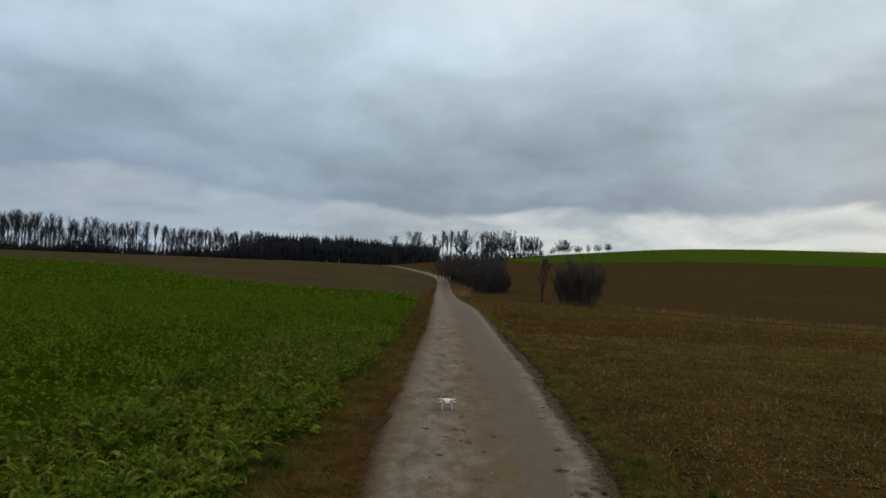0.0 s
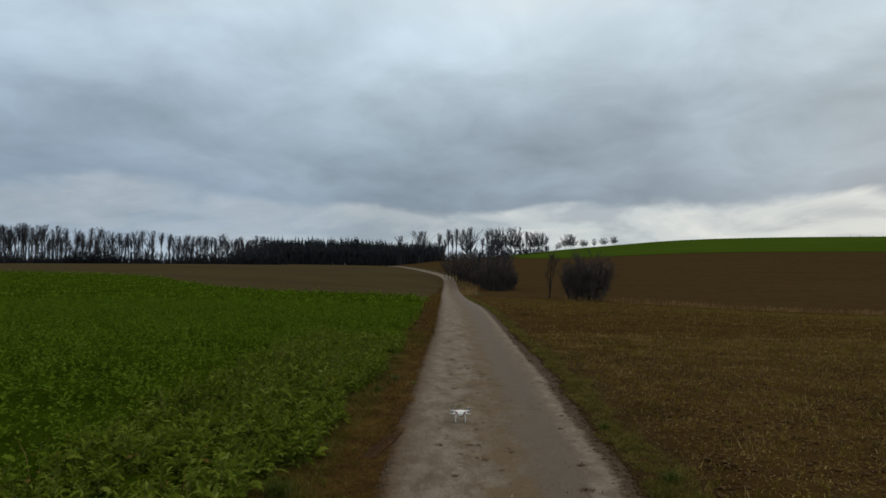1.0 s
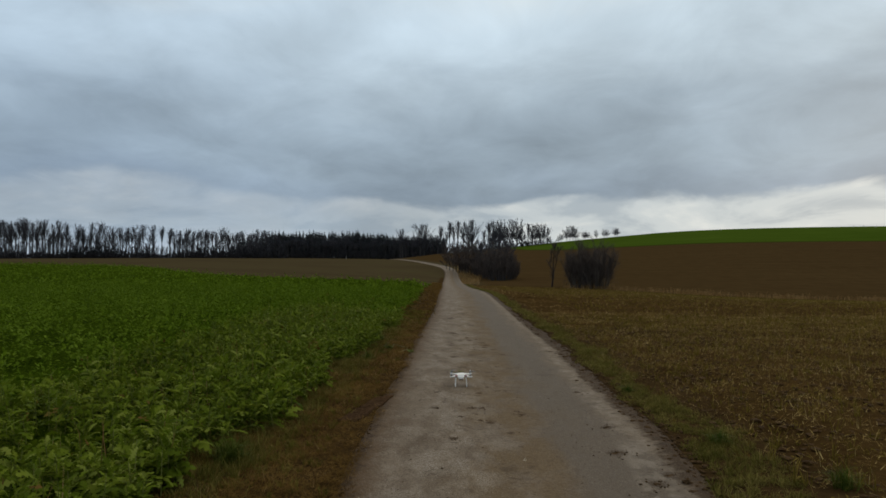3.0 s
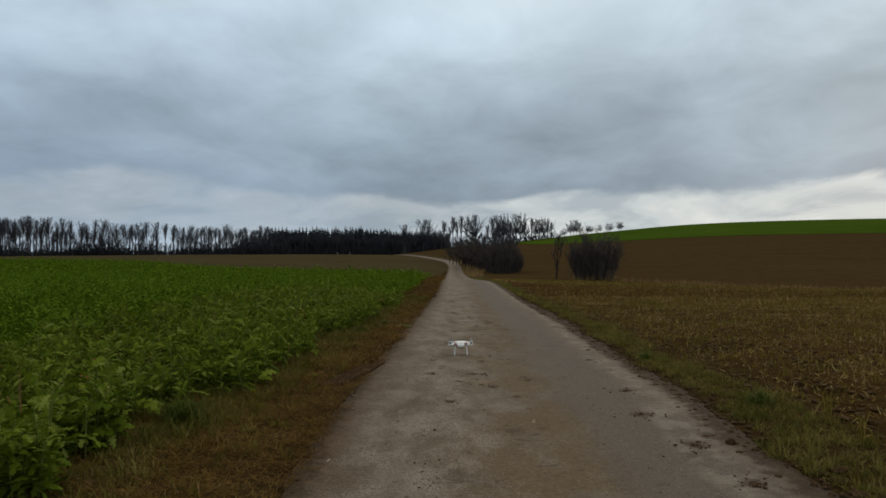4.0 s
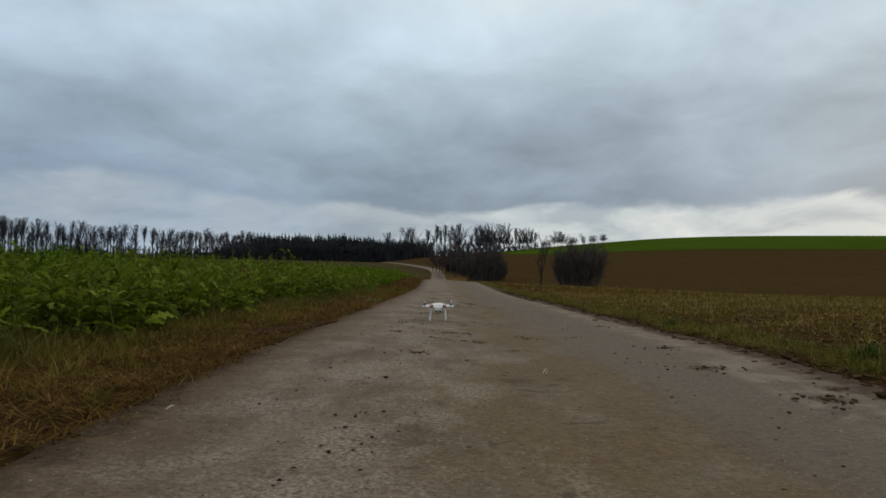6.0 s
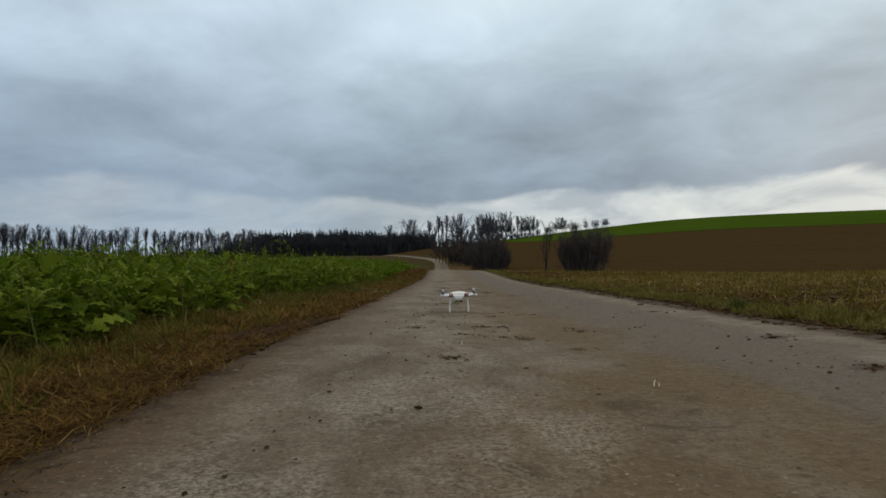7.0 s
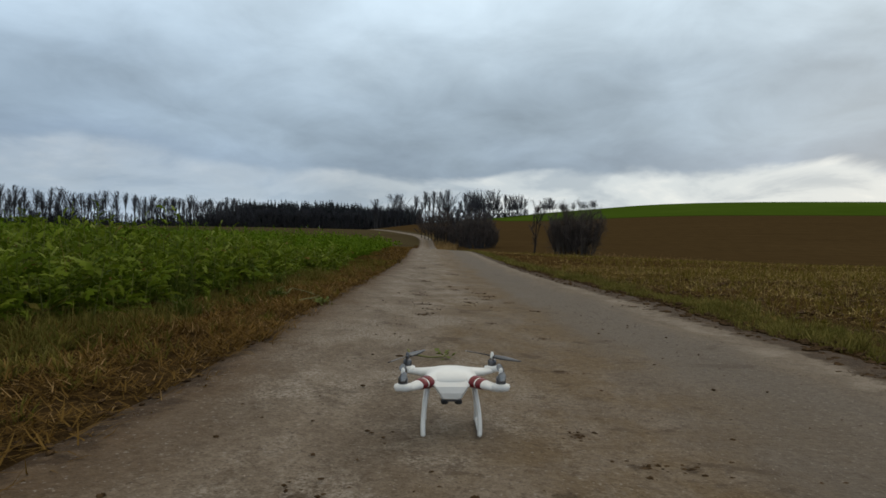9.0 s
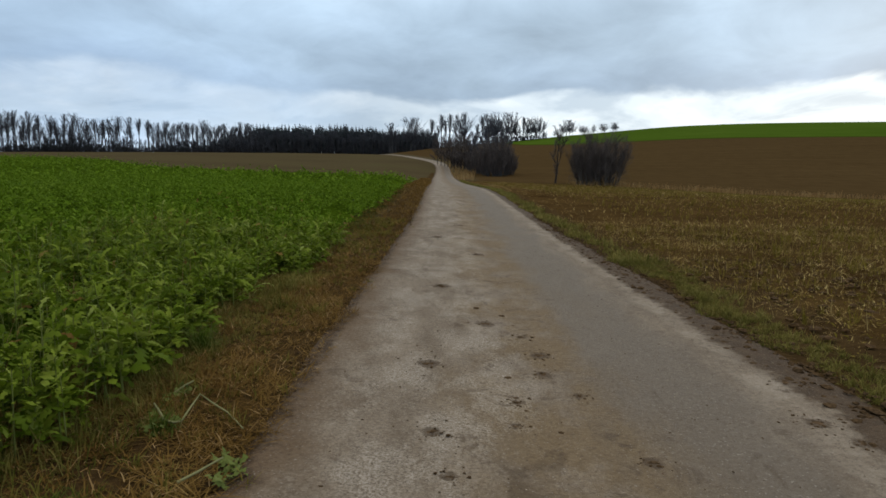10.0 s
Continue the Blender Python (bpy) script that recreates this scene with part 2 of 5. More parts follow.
def road_material():
    k = Mat("worn_farm_road", 0.9, 0.14)
    off, inside = k.attr("across"), k.attr("inside")     # metres from the middle and from the nearer edge
    wide, mid, fine = k.noise(0.55, 4), k.noise(3.0, 6, 0.66, v=k.scaled((1.5, 0.45, 1))), k.noise(45, 6, 0.72)
    long_n = k.noise(1.0, 6, 0.62, v=k.scaled((2.6, 0.6, 1)))
    grit = k.voronoi(160)
    speck = k.noise(150, 3, 0.6)
    base = k.ramp(k.math("ADD", k.math("MULTIPLY", mid, 0.34), k.math("ADD", k.math("MULTIPLY", fine, 0.38), k.math("MULTIPLY", speck, 0.28))),
                  (0.36, (0.080, 0.058, 0.039)), (0.5, (0.150, 0.117, 0.085)), (0.64, (0.240, 0.196, 0.150)))
    wob = k.math("MULTIPLY", k.math("SUBTRACT", long_n, 0.5), 0.8)
    o = k.math("ADD", off, wob)

    def lane(c, w, soft=0.25):
        d = k.math("ABSOLUTE", k.math("SUBTRACT", o, c))
        return k.step(d, w + soft, w)

    earth = k.math("MULTIPLY", lane(0.12, 0.30, 0.45), k.step(k.noise(1.7, 6, 0.68, v=k.scaled((1.0, 0.7, 1))), 0.38, 0.58))
    c = k.mix(k.math("MULTIPLY", earth, 0.85), base, k.ramp(fine, (0.3, (0.098, 0.064, 0.032)), (0.7, (0.168, 0.121, 0.068))))
    damp = k.math("MULTIPLY", lane(0.70, 0.16, 0.36), k.step(wide, 0.3, 0.5, 0.5, 0.85))
    c = k.mix(damp, c, k.ramp(fine, (0.3, (0.086, 0.067, 0.049)), (0.7, (0.130, 0.104, 0.078))))
    rub = k.math("MULTIPLY", k.step(k.noise(2.2, 7, 0.74, v=k.scaled((1.2, 0.7, 1))), 0.44, 0.60), k.step(k.noise(90, 4, 0.8), 0.42, 0.60))
    pale = k.math("MULTIPLY", lane(-0.62, 0.30, 0.40), rub)
    c = k.mix(k.math("MULTIPLY", pale, 0.66), c, (0.36, 0.318, 0.268))
    pale2 = k.math("MULTIPLY", k.step(k.math("ABSOLUTE", k.math("SUBTRACT", k.math("ADD", inside, k.math("MULTIPLY", wob, 0.4)), 0.36)), 0.20, 0.05), k.step(off, 0.3, 0.6))
    c = k.mix(k.math("MULTIPLY", pale2, k.step(k.noise(3.0, 6, 0.74), 0.44, 0.60, 0.02, 0.46)), c, (0.30, 0.255, 0.205))
    # soil washed over the left side
    wash = k.math("MULTIPLY", k.step(k.math("ADD", inside, k.math("MULTIPLY", k.math("SUBTRACT", k.noise(2.2, 6, 0.66), 0.5), 0.7)), 0.38, 0.0), k.step(off, 0.0, -0.3))
    c = k.mix(k.math("MULTIPLY", wash, 0.9), c, k.ramp(fine, (0.3, (0.066, 0.041, 0.022)), (0.7, (0.124, 0.082, 0.047))))
    # mud trodden in along both edges and in blots
    rim = k.step(k.math("ADD", k.attr("mud"), k.math("MULTIPLY", k.math("SUBTRACT", k.noise(6.0, 6, 0.70), 0.5), 0.46)), -0.05, 0.05)
    c = k.mix(k.math("MULTIPLY", rim, 0.96), c, k.ramp(k.math("ADD", k.math("MULTIPLY", fine, 0.5), k.math("MULTIPLY", k.noise(9, 5, 0.6), 0.5)), (0.35, (0.030, 0.018, 0.009)), (0.65, (0.078, 0.050, 0.028))))
    blot = k.step(k.noise(3.1, 6, 0.66, v=k.scaled((1, 0.8, 1)), dist=0.6), 0.60, 0.68)
    c = k.mix(k.math("MULTIPLY", blot, 0.5), c, (0.052, 0.034, 0.019))
    smear = k.math("MULTIPLY", k.step(k.noise(7.0, 6, 0.7, v=k.scaled((0.9, 1.0, 1)), dist=0.8), 0.57, 0.66), k.step(k.math("ABSOLUTE", o), 0.75, 0.25, 0.25, 1.0))
    c = k.mix(k.math("MULTIPLY", smear, 0.62), c, (0.060, 0.041, 0.026))
    c = k.mix(k.step(k.noise(34, 5, 0.7), 0.57, 0.66, 0.0, 0.42), c, (0.060, 0.042, 0.028))
    c = k.mix(k.step(k.noise(70, 3, 0.6), 0.60, 0.68, 0.0, 0.5), c, (0.045, 0.031, 0.020))
    streak = k.noise(1.0, 5, 0.65, v=k.scaled((14, 3.0, 1)))
    c = k.mix(k.step(streak, 0.58, 0.7, 0.0, 0.2), c, (0.075, 0.055, 0.037))
    c = k.mix(k.step(k.noise(85, 2, 0.5), 0.64, 0.72, 0.0, 0.5), c, (0.30, 0.27, 0.235))
    # mud dropped by tyres and trodden flat: soft ragged stains
    stain = k.step(k.math("ADD", k.attr("stain"), k.math("MULTIPLY", k.math("SUBTRACT", k.noise(26, 6, 0.72), 0.5), 1.5)), 0.30, 0.62)
    c = k.mix(k.math("MULTIPLY", stain, 0.82), c, k.ramp(fine, (0.3, (0.036, 0.024, 0.014)), (0.7, (0.082, 0.056, 0.034))))
    k.colour(c)
    k.rough(k.math("SUBTRACT", 0.9, k.math("MULTIPLY", damp, 0.2)))
    k.bump(k.math("ADD", k.math("MULTIPLY", fine, 0.8), k.math("ADD", k.math("MULTIPLY", mid, 0.8), k.math("MULTIPLY", grit, 0.35))), 0.009, 0.8)
    return k.m


def plain(name, colour, rough=0.5, spec=0.5, metal=0.0, spots=0.06, scale=40):
    k = Mat(name, rough, spec)
    k.b.inputs["Metallic"].default_value = metal
    lo = tuple(max(0.0, v * (1 - 2 * spots)) for v in colour)
    hi = tuple(min(1.0, v * (1 + spots)) for v in colour)
    k.colour(k.ramp(k.noise(scale, 4), (0.3, lo), (0.7, hi)))
    k.rough(k.step(k.noise(scale * 0.4, 3), 0.3, 0.7, max(0.02, rough - 0.08), min(1.0, rough + 0.1)))
    return k.m


M_GROUND, M_ROAD = ground_material(), road_material()
M_CROP = leafy("crop_leaf", ((0.12, (0.036, 0.058, 0.004)), (0.5, (0.095, 0.138, 0.008)), (0.75, (0.160, 0.204, 0.020)), (0.95, (0.25, 0.285, 0.07))), 0.3, 0.7, 1.1, 0.42, 0.04)
M_CROP_FAR = leafy("crop_leaf_far", ((0.12, (0.052, 0.090, 0.004)), (0.5, (0.090, 0.148, 0.008)), (0.9, (0.146, 0.212, 0.022))), 0.24, 0.8, 0.9, 0.5, 0.02)
M_STRIP = leafy("strip_grass", ((0.15, (0.046, 0.056, 0.009)), (0.45, (0.114, 0.103, 0.023)), (0.75, (0.190, 0.160, 0.045)), (0.97, (0.31, 0.255, 0.095))), 0.25, 0.85, 2.2, 0.6)
M_CROP_DRY = leafy("withered_leaf", ((0.1, (0.07, 0.035, 0.008)), (0.6, (0.16, 0.105, 0.028)), (0.9, (0.15, 0.14, 0.03))), 0.2, 0.8)
M_STEM = leafy("crop_stem", ((0.1, (0.075, 0.098, 0.018)), (0.9, (0.19, 0.20, 0.06))), 0.0, 0.8)
M_DRY = leafy("dead_grass", ((0.10, (0.034, 0.019, 0.006)), (0.44, (0.108, 0.061, 0.015)), (0.76, (0.178, 0.108, 0.030)), (0.98, (0.30, 0.205, 0.075))), 0.15, 0.9, 2.2, 0.65)
M_PALE = leafy("pale_dry_grass", ((0.1, (0.15, 0.088, 0.032)), (0.5, (0.23, 0.142, 0.056)), (0.9, (0.32, 0.22, 0.105))), 0.15, 0.9)
M_GRASS = leafy("verge_grass", ((0.15, (0.044, 0.050, 0.008)), (0.45, (0.098, 0.096, 0.017)), (0.75, (0.175, 0.143, 0.032)), (0.97, (0.29, 0.22, 0.07))), 0.25, 0.85, 2.2, 0.65)
M_STRAW = leafy("straw", ((0.1, (0.075, 0.044, 0.013)), (0.5, (0.205, 0.138, 0.043)), (0.9, (0.46, 0.36, 0.15))), 0.1, 0.9)
M_VOLUNTEER = leafy("volunteer_shoot", ((0.1, (0.056, 0.048, 0.007)), (0.5, (0.122, 0.096, 0.014)), (0.9, (0.23, 0.168, 0.042))), 0.2, 0.9)
M_BARK = bark("tree_bark", (0.032, 0.032, 0.034), (0.086, 0.082, 0.082))
# bluish twig colour, with the haze of distance mixed into it
M_HAZY_TWIG = bark("twigs", (0.040, 0.041, 0.050), (0.096, 0.097, 0.112))
M_BUSHTWIG = bark("thicket_twigs", (0.052, 0.043, 0.040), (0.124, 0.103, 0.094))
M_DARKBARK = bark("dark_bark", (0.016, 0.014, 0.014), (0.045, 0.040, 0.038))
M_BRUSH = bark("brush_twigs", (0.024, 0.024, 0.028), (0.060, 0.060, 0.066))
M_STEMS = bark("thicket_stems", (0.046, 0.039, 0.033), (0.140, 0.122, 0.103))
M_NEEDLE = leafy("spruce_needles", ((0.1, (0.030, 0.034, 0.038)), (0.5, (0.038, 0.044, 0.048)), (0.9, (0.050, 0.058, 0.060))), 0.0, 0.8, 0.1)
M_MUD = plain("mud_clod", (0.072, 0.046, 0.025), 1.0, 0.0, spots=0.35, scale=60)
M_MUDPATCH = plain("damp_mud_patch", (0.078, 0.052, 0.031), 1.0, 0.0, spots=0.4, scale=45)
M_TRACK = plain("tyre_track_mud", (0.076, 0.045, 0.025), 1.0, 0.0, spots=0.3, scale=50)
M_STONE = plain("road_grit", (0.27, 0.22, 0.17), 0.95, 0.05, spots=0.4, scale=9)

# ---- the lie of the land ----
RNG = np.random.default_rng(7)
MID_Y = (-60, 26, 50, 78, 110, 150, 180, 230, 330, 430)
MID_X = (0, 0, -0.5, -1.3, -1.9, -2.7, -6.5, -15, -33, -52)
UP_Y = (-80, 18, 26, 38, 50, 65, 80, 100, 124, 156, 250, 330, 420, 560, 1000, 3000)
UP_Z = (0, 0, 0.13, 0.53, 0.42, 0.34, 0.40, 0.58, 1.05, 3.4, 7.6, 10.6, 13.2, 18, 24, 30)
LEFT_Y = (-80, 0, 37, 75, 150, 400, 560, 1000, 3000)
LEFT_Z = (0.0, 0.0, 0.85, 2.65, 5.8, 15.8, 20.5, 26, 31)
RIGHT_Y = (-80, 15, 45, 80, 110, 250, 330, 360, 430, 700, 3000)
RIGHT_Z = (0, 0, -0.45, -1.25, 0.3, 15.0, 27.2, 28.0, 25, 18, 30)
SIDE_U = (0, 0.073, 0.14, 0.205, 0.27, 0.35, 0.45, 0.6, 0.9)
SIDE_S = (0, 0.20, 0.33, 0.44, 0.58, 0.72, 0.90, 0.98, 1.0)


def smooth_line(y, ys, zs):
    """Linear table, rounded at its corners by averaging over a window that grows with distance."""
    y = np.asarray(y, float)
    w = 1.0 + 0.08 * np.abs(y)
    return sum(np.interp(y + k * w, ys, zs) for k in (-1, -0.5, 0, 0.5, 1)) / 5


def mid_x(y):
    return smooth_line(y, MID_Y, MID_X)


def left_edge(y):
    return np.interp(y, (5, 5.4, 6, 7, 8, 9, 10, 12.2, 14, 16, 30), (-1.11, -1.14, -1.17, -1.21, -1.23, -1.24, -1.24, -1.27, -1.30, -1.34, -1.36)) - 0.015 * np.sin(np.asarray(y) * 2.3)


def right_edge(y):
    return np.interp(y, (4, 5.5, 6.4, 7.8, 8.6, 11.2, 12.2, 14.3, 16.4, 18.5, 24), (1.25, 1.29, 1.35, 1.44, 1.47, 1.52, 1.58, 1.69, 1.74, 1.73, 1.64)) + 0.025 * np.sin(np.asarray(y) * 1.9)


def pale_edge(y):
    """Where the hard road ends on its right and the strip of mud begins."""
    return np.interp(y, (4, 6.1, 7.6, 11.2, 14, 18, 40), (1.01, 1.11, 1.21, 1.27, 1.38, 1.38, 1.38)) + 0.02 * np.sin(np.asarray(y) * 2.9)


# mud on the road, as x, y, radius and kind (0: a lump, 1: a broken patch, 2: a flat stain):
# along its right edge, round the drone, and in the middle of the lane further up
STRIP_MUD = ((0.82, 6.71, 0.075, 2), (1.05, 6.14, 0.06, 2), (0.91, 5.96, 0.055, 1), (1.32, 7.77, 0.045, 0), (1.13, 6.9, 0.025, 0), (0.93, 5.33, 0.06, 1), (0.94, 7.53, 0.06, 2), (1.14, 10.1, 0.05, 0), (1.25, 10.4, 0.05, 1), (0.98, 9.25, 0.05, 2),
             (1.25, 13.29, 0.055, 1), (1.32, 13.07, 0.045, 2), (1.54, 17.67, 0.10, 1), (1.42, 16.27, 0.04, 0), (1.66, 15.82, 0.09, 1), (1.60, 14.94, 0.07, 1), (1.41, 13.89, 0.055, 2), (1.42, 18.54, 0.06, 2), (1.55, 24.6, 0.12, 1), (1.50, 20.9, 0.09, 1))
LANE_MUD = ((-0.29, 8.30, 0.040, 1), (-0.19, 8.31, 0.026, 1), (-0.16, 8.24, 0.017, 0), (-0.19, 9.14, 0.036, 2), (-0.35, 8.70, 0.010, 0), (-0.37, 9.15, 0.012, 0), (-0.25, 8.01, 0.010, 0), (-0.40, 7.88, 0.030, 2), (-0.22, 7.74, 0.030, 1), (-0.13, 7.68, 0.042, 1),
            (-0.17, 8.07, 0.012, 0), (-0.66, 8.26, 0.040, 2), (-0.48, 8.12, 0.010, 0), (-0.70, 9.11, 0.026, 2), (-1.03, 9.08, 0.014, 0), (0.02, 9.36, 0.022, 1), (0.12, 9.35, 0.020, 2), (-0.08, 9.59, 0.020, 1), (0.20, 8.04, 0.040, 1), (0.18, 8.18, 0.026, 2),
            (-0.47, 7.06, 0.034, 1), (0.04, 7.31, 0.032, 2), (-0.23, 6.80, 0.012, 0), (-0.10, 6.38, 0.010, 0))
FAR_MUD = ((-0.73, 21.05, 0.12, 2), (-0.32, 23.27, 0.08, 1), (-0.13, 19.16, 0.08, 1), (-0.59, 16.68, 0.10, 2), (-0.27, 15.71, 0.045, 0), (-0.07, 15.48, 0.038, 0), (-0.22, 15.17, 0.075, 2), (0.02, 14.84, 0.037, 1), (0.09, 14.38, 0.060, 1), (0.06, 14.0, 0.052, 2),
           (0.20, 13.64, 0.040, 2), (-0.14, 13.52, 0.030, 1), (-0.18, 13.21, 0.027, 2), (-0.62, 14.09, 0.07, 2), (-0.57, 13.1, 0.045, 2), (0.02, 13.17, 0.019, 0), (0.34, 12.88, 0.042, 2), (-0.49, 12.69, 0.028, 2), (-0.53, 12.3, 0.05, 1), (-0.60, 10.63, 0.022, 0),
           (0.05, 10.45, 0.03, 2), (0.14, 11.36, 0.025, 1), (-0.08, 12.0, 0.03, 1), (-0.16, 13.9, 0.03, 0))


def land(x, y):
    """Height of the ground, in metres, for arrays or numbers."""
    x, y = np.asarray(x, float), np.asarray(y, float)
    d = x - mid_x(y)
    u = d / np.maximum(y, 12.0)
    z0, zl, zr = smooth_line(y, UP_Y, UP_Z), smooth_line(y, LEFT_Y, LEFT_Z), smooth_line(y, RIGHT_Y, RIGHT_Z)
    sr = sum(np.interp(np.maximum(u, 0) * k, SIDE_U, SIDE_S) for k in (0.9, 1.0, 1.1)) / 3
    sl = 1 - np.exp(-np.maximum(-u, 0) / 0.30)
    z = z0 + (zr - z0) * sr + (zl - z0) * sl
    z = z - 0.03 * np.maximum(d - 18, 0) * np.clip((y - 15) / 60, 0, 1) * np.clip((190 - y) / 100, 0, 1)
    return z


def relief(x, y):
    """Small unevenness of tilled soil, none on the road."""
    d = np.abs(x - mid_x(y))
    a = np.clip((d - 1.35) / 1.0, 0, 1)
    n = np.sin(x * 2.1 + 1.3 * np.sin(y * 1.7)) * np.sin(y * 2.6 + np.sin(x * 1.1)) + 0.5 * np.sin(x * 5.3 + y * 3.1) * np.sin(y * 6.1 - x * 2.3)
    return 0.022 * a * n * np.clip(1.4 - y / 60, 0, 1)


def ground_z(x, y):
    return land(x, y) + relief(x, y)


WEED_Y = 82.0


def crop_end(d):
    return np.interp(d, (-200, -72, -53, -38, -22, -15, 0), (125, 97, 93, 81, 58, 52, 51))


def mesh_from(name, verts, faces, smooth=False):
    me = bpy.data.meshes.new(name)
    verts = np.asarray(verts, np.float32).reshape(-1, 3)
    faces = np.asarray(faces, np.int32)
    k = faces.shape[1]
    me.vertices.add(len(verts))
    me.vertices.foreach_set("co", verts.ravel())
    me.loops.add(faces.size)
    me.loops.foreach_set("vertex_index", faces.ravel())
    me.polygons.add(len(faces))
    me.polygons.foreach_set("loop_start", np.arange(0, faces.size, k, dtype=np.int32))
    me.polygons.foreach_set("use_smooth", np.full(len(faces), smooth))
    me.update(calc_edges=True)
    return me


def thing(name, data, material, label, category, kind="", group="", at=None):
    ob = new(name, data)
    if data is not None and material is not None:
        data.materials.append(material)
    if at is not None:
        ob.matrix_world = at
    return tagged(ob, label, category, group, kind)


def grid_mesh(name, xs, ys, z_of, x_of=None):
    gx, gy = np.meshgrid(xs, ys)
    if x_of is not None:
        gx = x_of(gx, gy)
    v = np.stack([gx, gy, z_of(gx, gy)], -1).reshape(-1, 3)
    nx, ny = len(xs), len(ys)
    i = (np.arange(ny - 1)[:, None] * nx + np.arange(nx - 1)[None]).ravel()
    return mesh_from(name, v, np.stack([i, i + 1, i + 1 + nx, i + nx], 1), True), gx.ravel(), gy.ravel()


def add_attr(me, name, values):
    me.attributes.new(name, "FLOAT", "POINT").data.foreach_set("value", np.asarray(values, np.float32))


def spread(*stretches):
    return np.unique(np.concatenate([np.arange(a, b, s) for a, b, s in stretches]))


def build_ground():
    side = spread((0, 4, 0.2), (4, 12, 0.5), (12, 40, 2), (40, 120, 6), (120, 400, 16), (400, 2400, 100))
    xs = np.concatenate([-side[:0:-1], side])
    ys = spread((-60, -4, 4), (-4, 30, 0.25), (30, 60, 0.75), (60, 140, 2), (140, 450, 5), (450, 1000, 25), (1000, 3800, 200))

    def z_of(x, y):
        d = np.abs(x - mid_x(y))
        return ground_z(x, y) - 0.05 * np.clip((1.12 - d) / 0.1, 0, 1)

    me, x, y = grid_mesh("ground", xs, ys, z_of, lambda gx, gy: gx + mid_x(gy) * np.clip(1.5 - np.abs(gx) / 60, 0, 1))
    d = x - mid_x(y)
    hill_y = np.interp(x / np.maximum(y, 1), (0.058, 0.104, 0.167, 0.247, 0.345, 0.478, 0.67), (322, 272, 250, 245, 240, 236, 233))
    add_attr(me, "crop", np.minimum(-2.2 - d, crop_end(d) - y))
    add_attr(me, "stubble", np.minimum(d - right_edge(y) - 0.6, WEED_Y - y))
    add_attr(me, "plough", np.minimum(d - 4.0, y - WEED_Y))
    add_attr(me, "hill", np.minimum(np.minimum(y - hill_y, x - 0.05 * y), 900 - y))
    add_attr(me, "verge", np.minimum(np.minimum(right_edge(y) + 0.85 - d, d + 2.1), 120 - y))
    thing("ground", me, M_GROUND, "gently rolling farmland soil under crops and stubble", "ground", "structure")


def road_top(x, y):
    """Height of the road's surface, with its shallow ruts."""
    d = x - mid_x(y)
    rut = -0.008 * np.exp(-((np.abs(d) - 0.68) / 0.22) ** 2)
    return land(x, y) + 0.012 - 0.018 * np.clip((np.maximum(left_edge(y) - 0.07 - d, d - right_edge(y)) + 0.10) / 0.10, 0, 1) + rut


def build_road():
    xs = np.linspace(-1, 1, 73)
    ys = spread((-12, 4.8, 0.12), (4.8, 15, 0.036), (15, 26, 0.1), (26, 80, 1), (80, 440, 3))

    def x_of(gx, gy):
        ragged = 0.02 * np.sin(gy * 3.7 + gx) + 0.02 * np.sin(gy * 11.1 + 2 * gx)
        half = np.where(gx < 0, 0.07 - left_edge(gy), right_edge(gy))
        return mid_x(gy) + gx * (half + ragged * (np.abs(gx) > 0.95))

    me, x, y = grid_mesh("road", xs, ys, road_top, x_of)
    add_attr(me, "across", x - mid_x(y))
    add_attr(me, "inside", np.minimum(x - mid_x(y) - left_edge(y), right_edge(y) + mid_x(y) - x))
    add_attr(me, "mud", np.maximum(x - mid_x(y) - pale_edge(y), left_edge(y) + mid_x(y) + 0.05 - x))
    stain = np.zeros(len(x))
    for mx, my, r, kind in (*STRIP_MUD, *LANE_MUD, *FAR_MUD):
        if kind != 0:
            stain = np.maximum(stain, 1.15 - np.hypot(x - mx, (y - my) / 1.15) / (1.25 * r + 0.012))
    add_attr(me, "stain", np.clip(stain, 0, 1))
    thing("road", me, M_ROAD, "narrow worn farm road with mud and pale patches", "road", "structure")


build_ground()
build_road()

# ---- trees and thickets ----
def part(name, me, material, parent, label=""):
    ob = new(name, me)
    if material is not None and not me.materials:
        me.materials.append(material)
    ob.parent = parent
    return tagged(ob, label)


class Tubes:
    """Collects tapered tubes (lists of points with radii) into one mesh."""

    def __init__(self):
        self.v, self.f, self.n = [], [], 0

    def add(self, pts, radii, sides=4):
        pts = np.asarray(pts, float)
        t = np.gradient(pts, axis=0)
        t /= np.linalg.norm(t, axis=1, keepdims=True) + 1e-9
        ref = np.where(np.abs(t[:, 2:3]) > 0.9, np.array([[1.0, 0, 0]]), np.array([[0, 0, 1.0]]))
        a = np.cross(t, ref)
        a /= np.linalg.norm(a, axis=1, keepdims=True) + 1e-9
        b = np.cross(t, a)
        ang = np.arange(sides) * 2 * np.pi / sides
        ring = pts[:, None] + np.asarray(radii)[:, None, None] * (np.cos(ang)[None, :, None] * a[:, None] + np.sin(ang)[None, :, None] * b[:, None])
        k = len(pts)
        self.v.append(ring.reshape(-1, 3))
        i = np.arange(k - 1)[:, None] * sides + np.arange(sides)[None]
        j = np.arange(k - 1)[:, None] * sides + (np.arange(sides)[None] + 1) % sides
        self.f.append(np.stack([i, j, j + sides, i + sides], -1).reshape(-1, 4) + self.n)
        self.n += k * sides

    def mesh(self, name):
        return mesh_from(name, np.concatenate(self.v), np.concatenate(self.f), True)


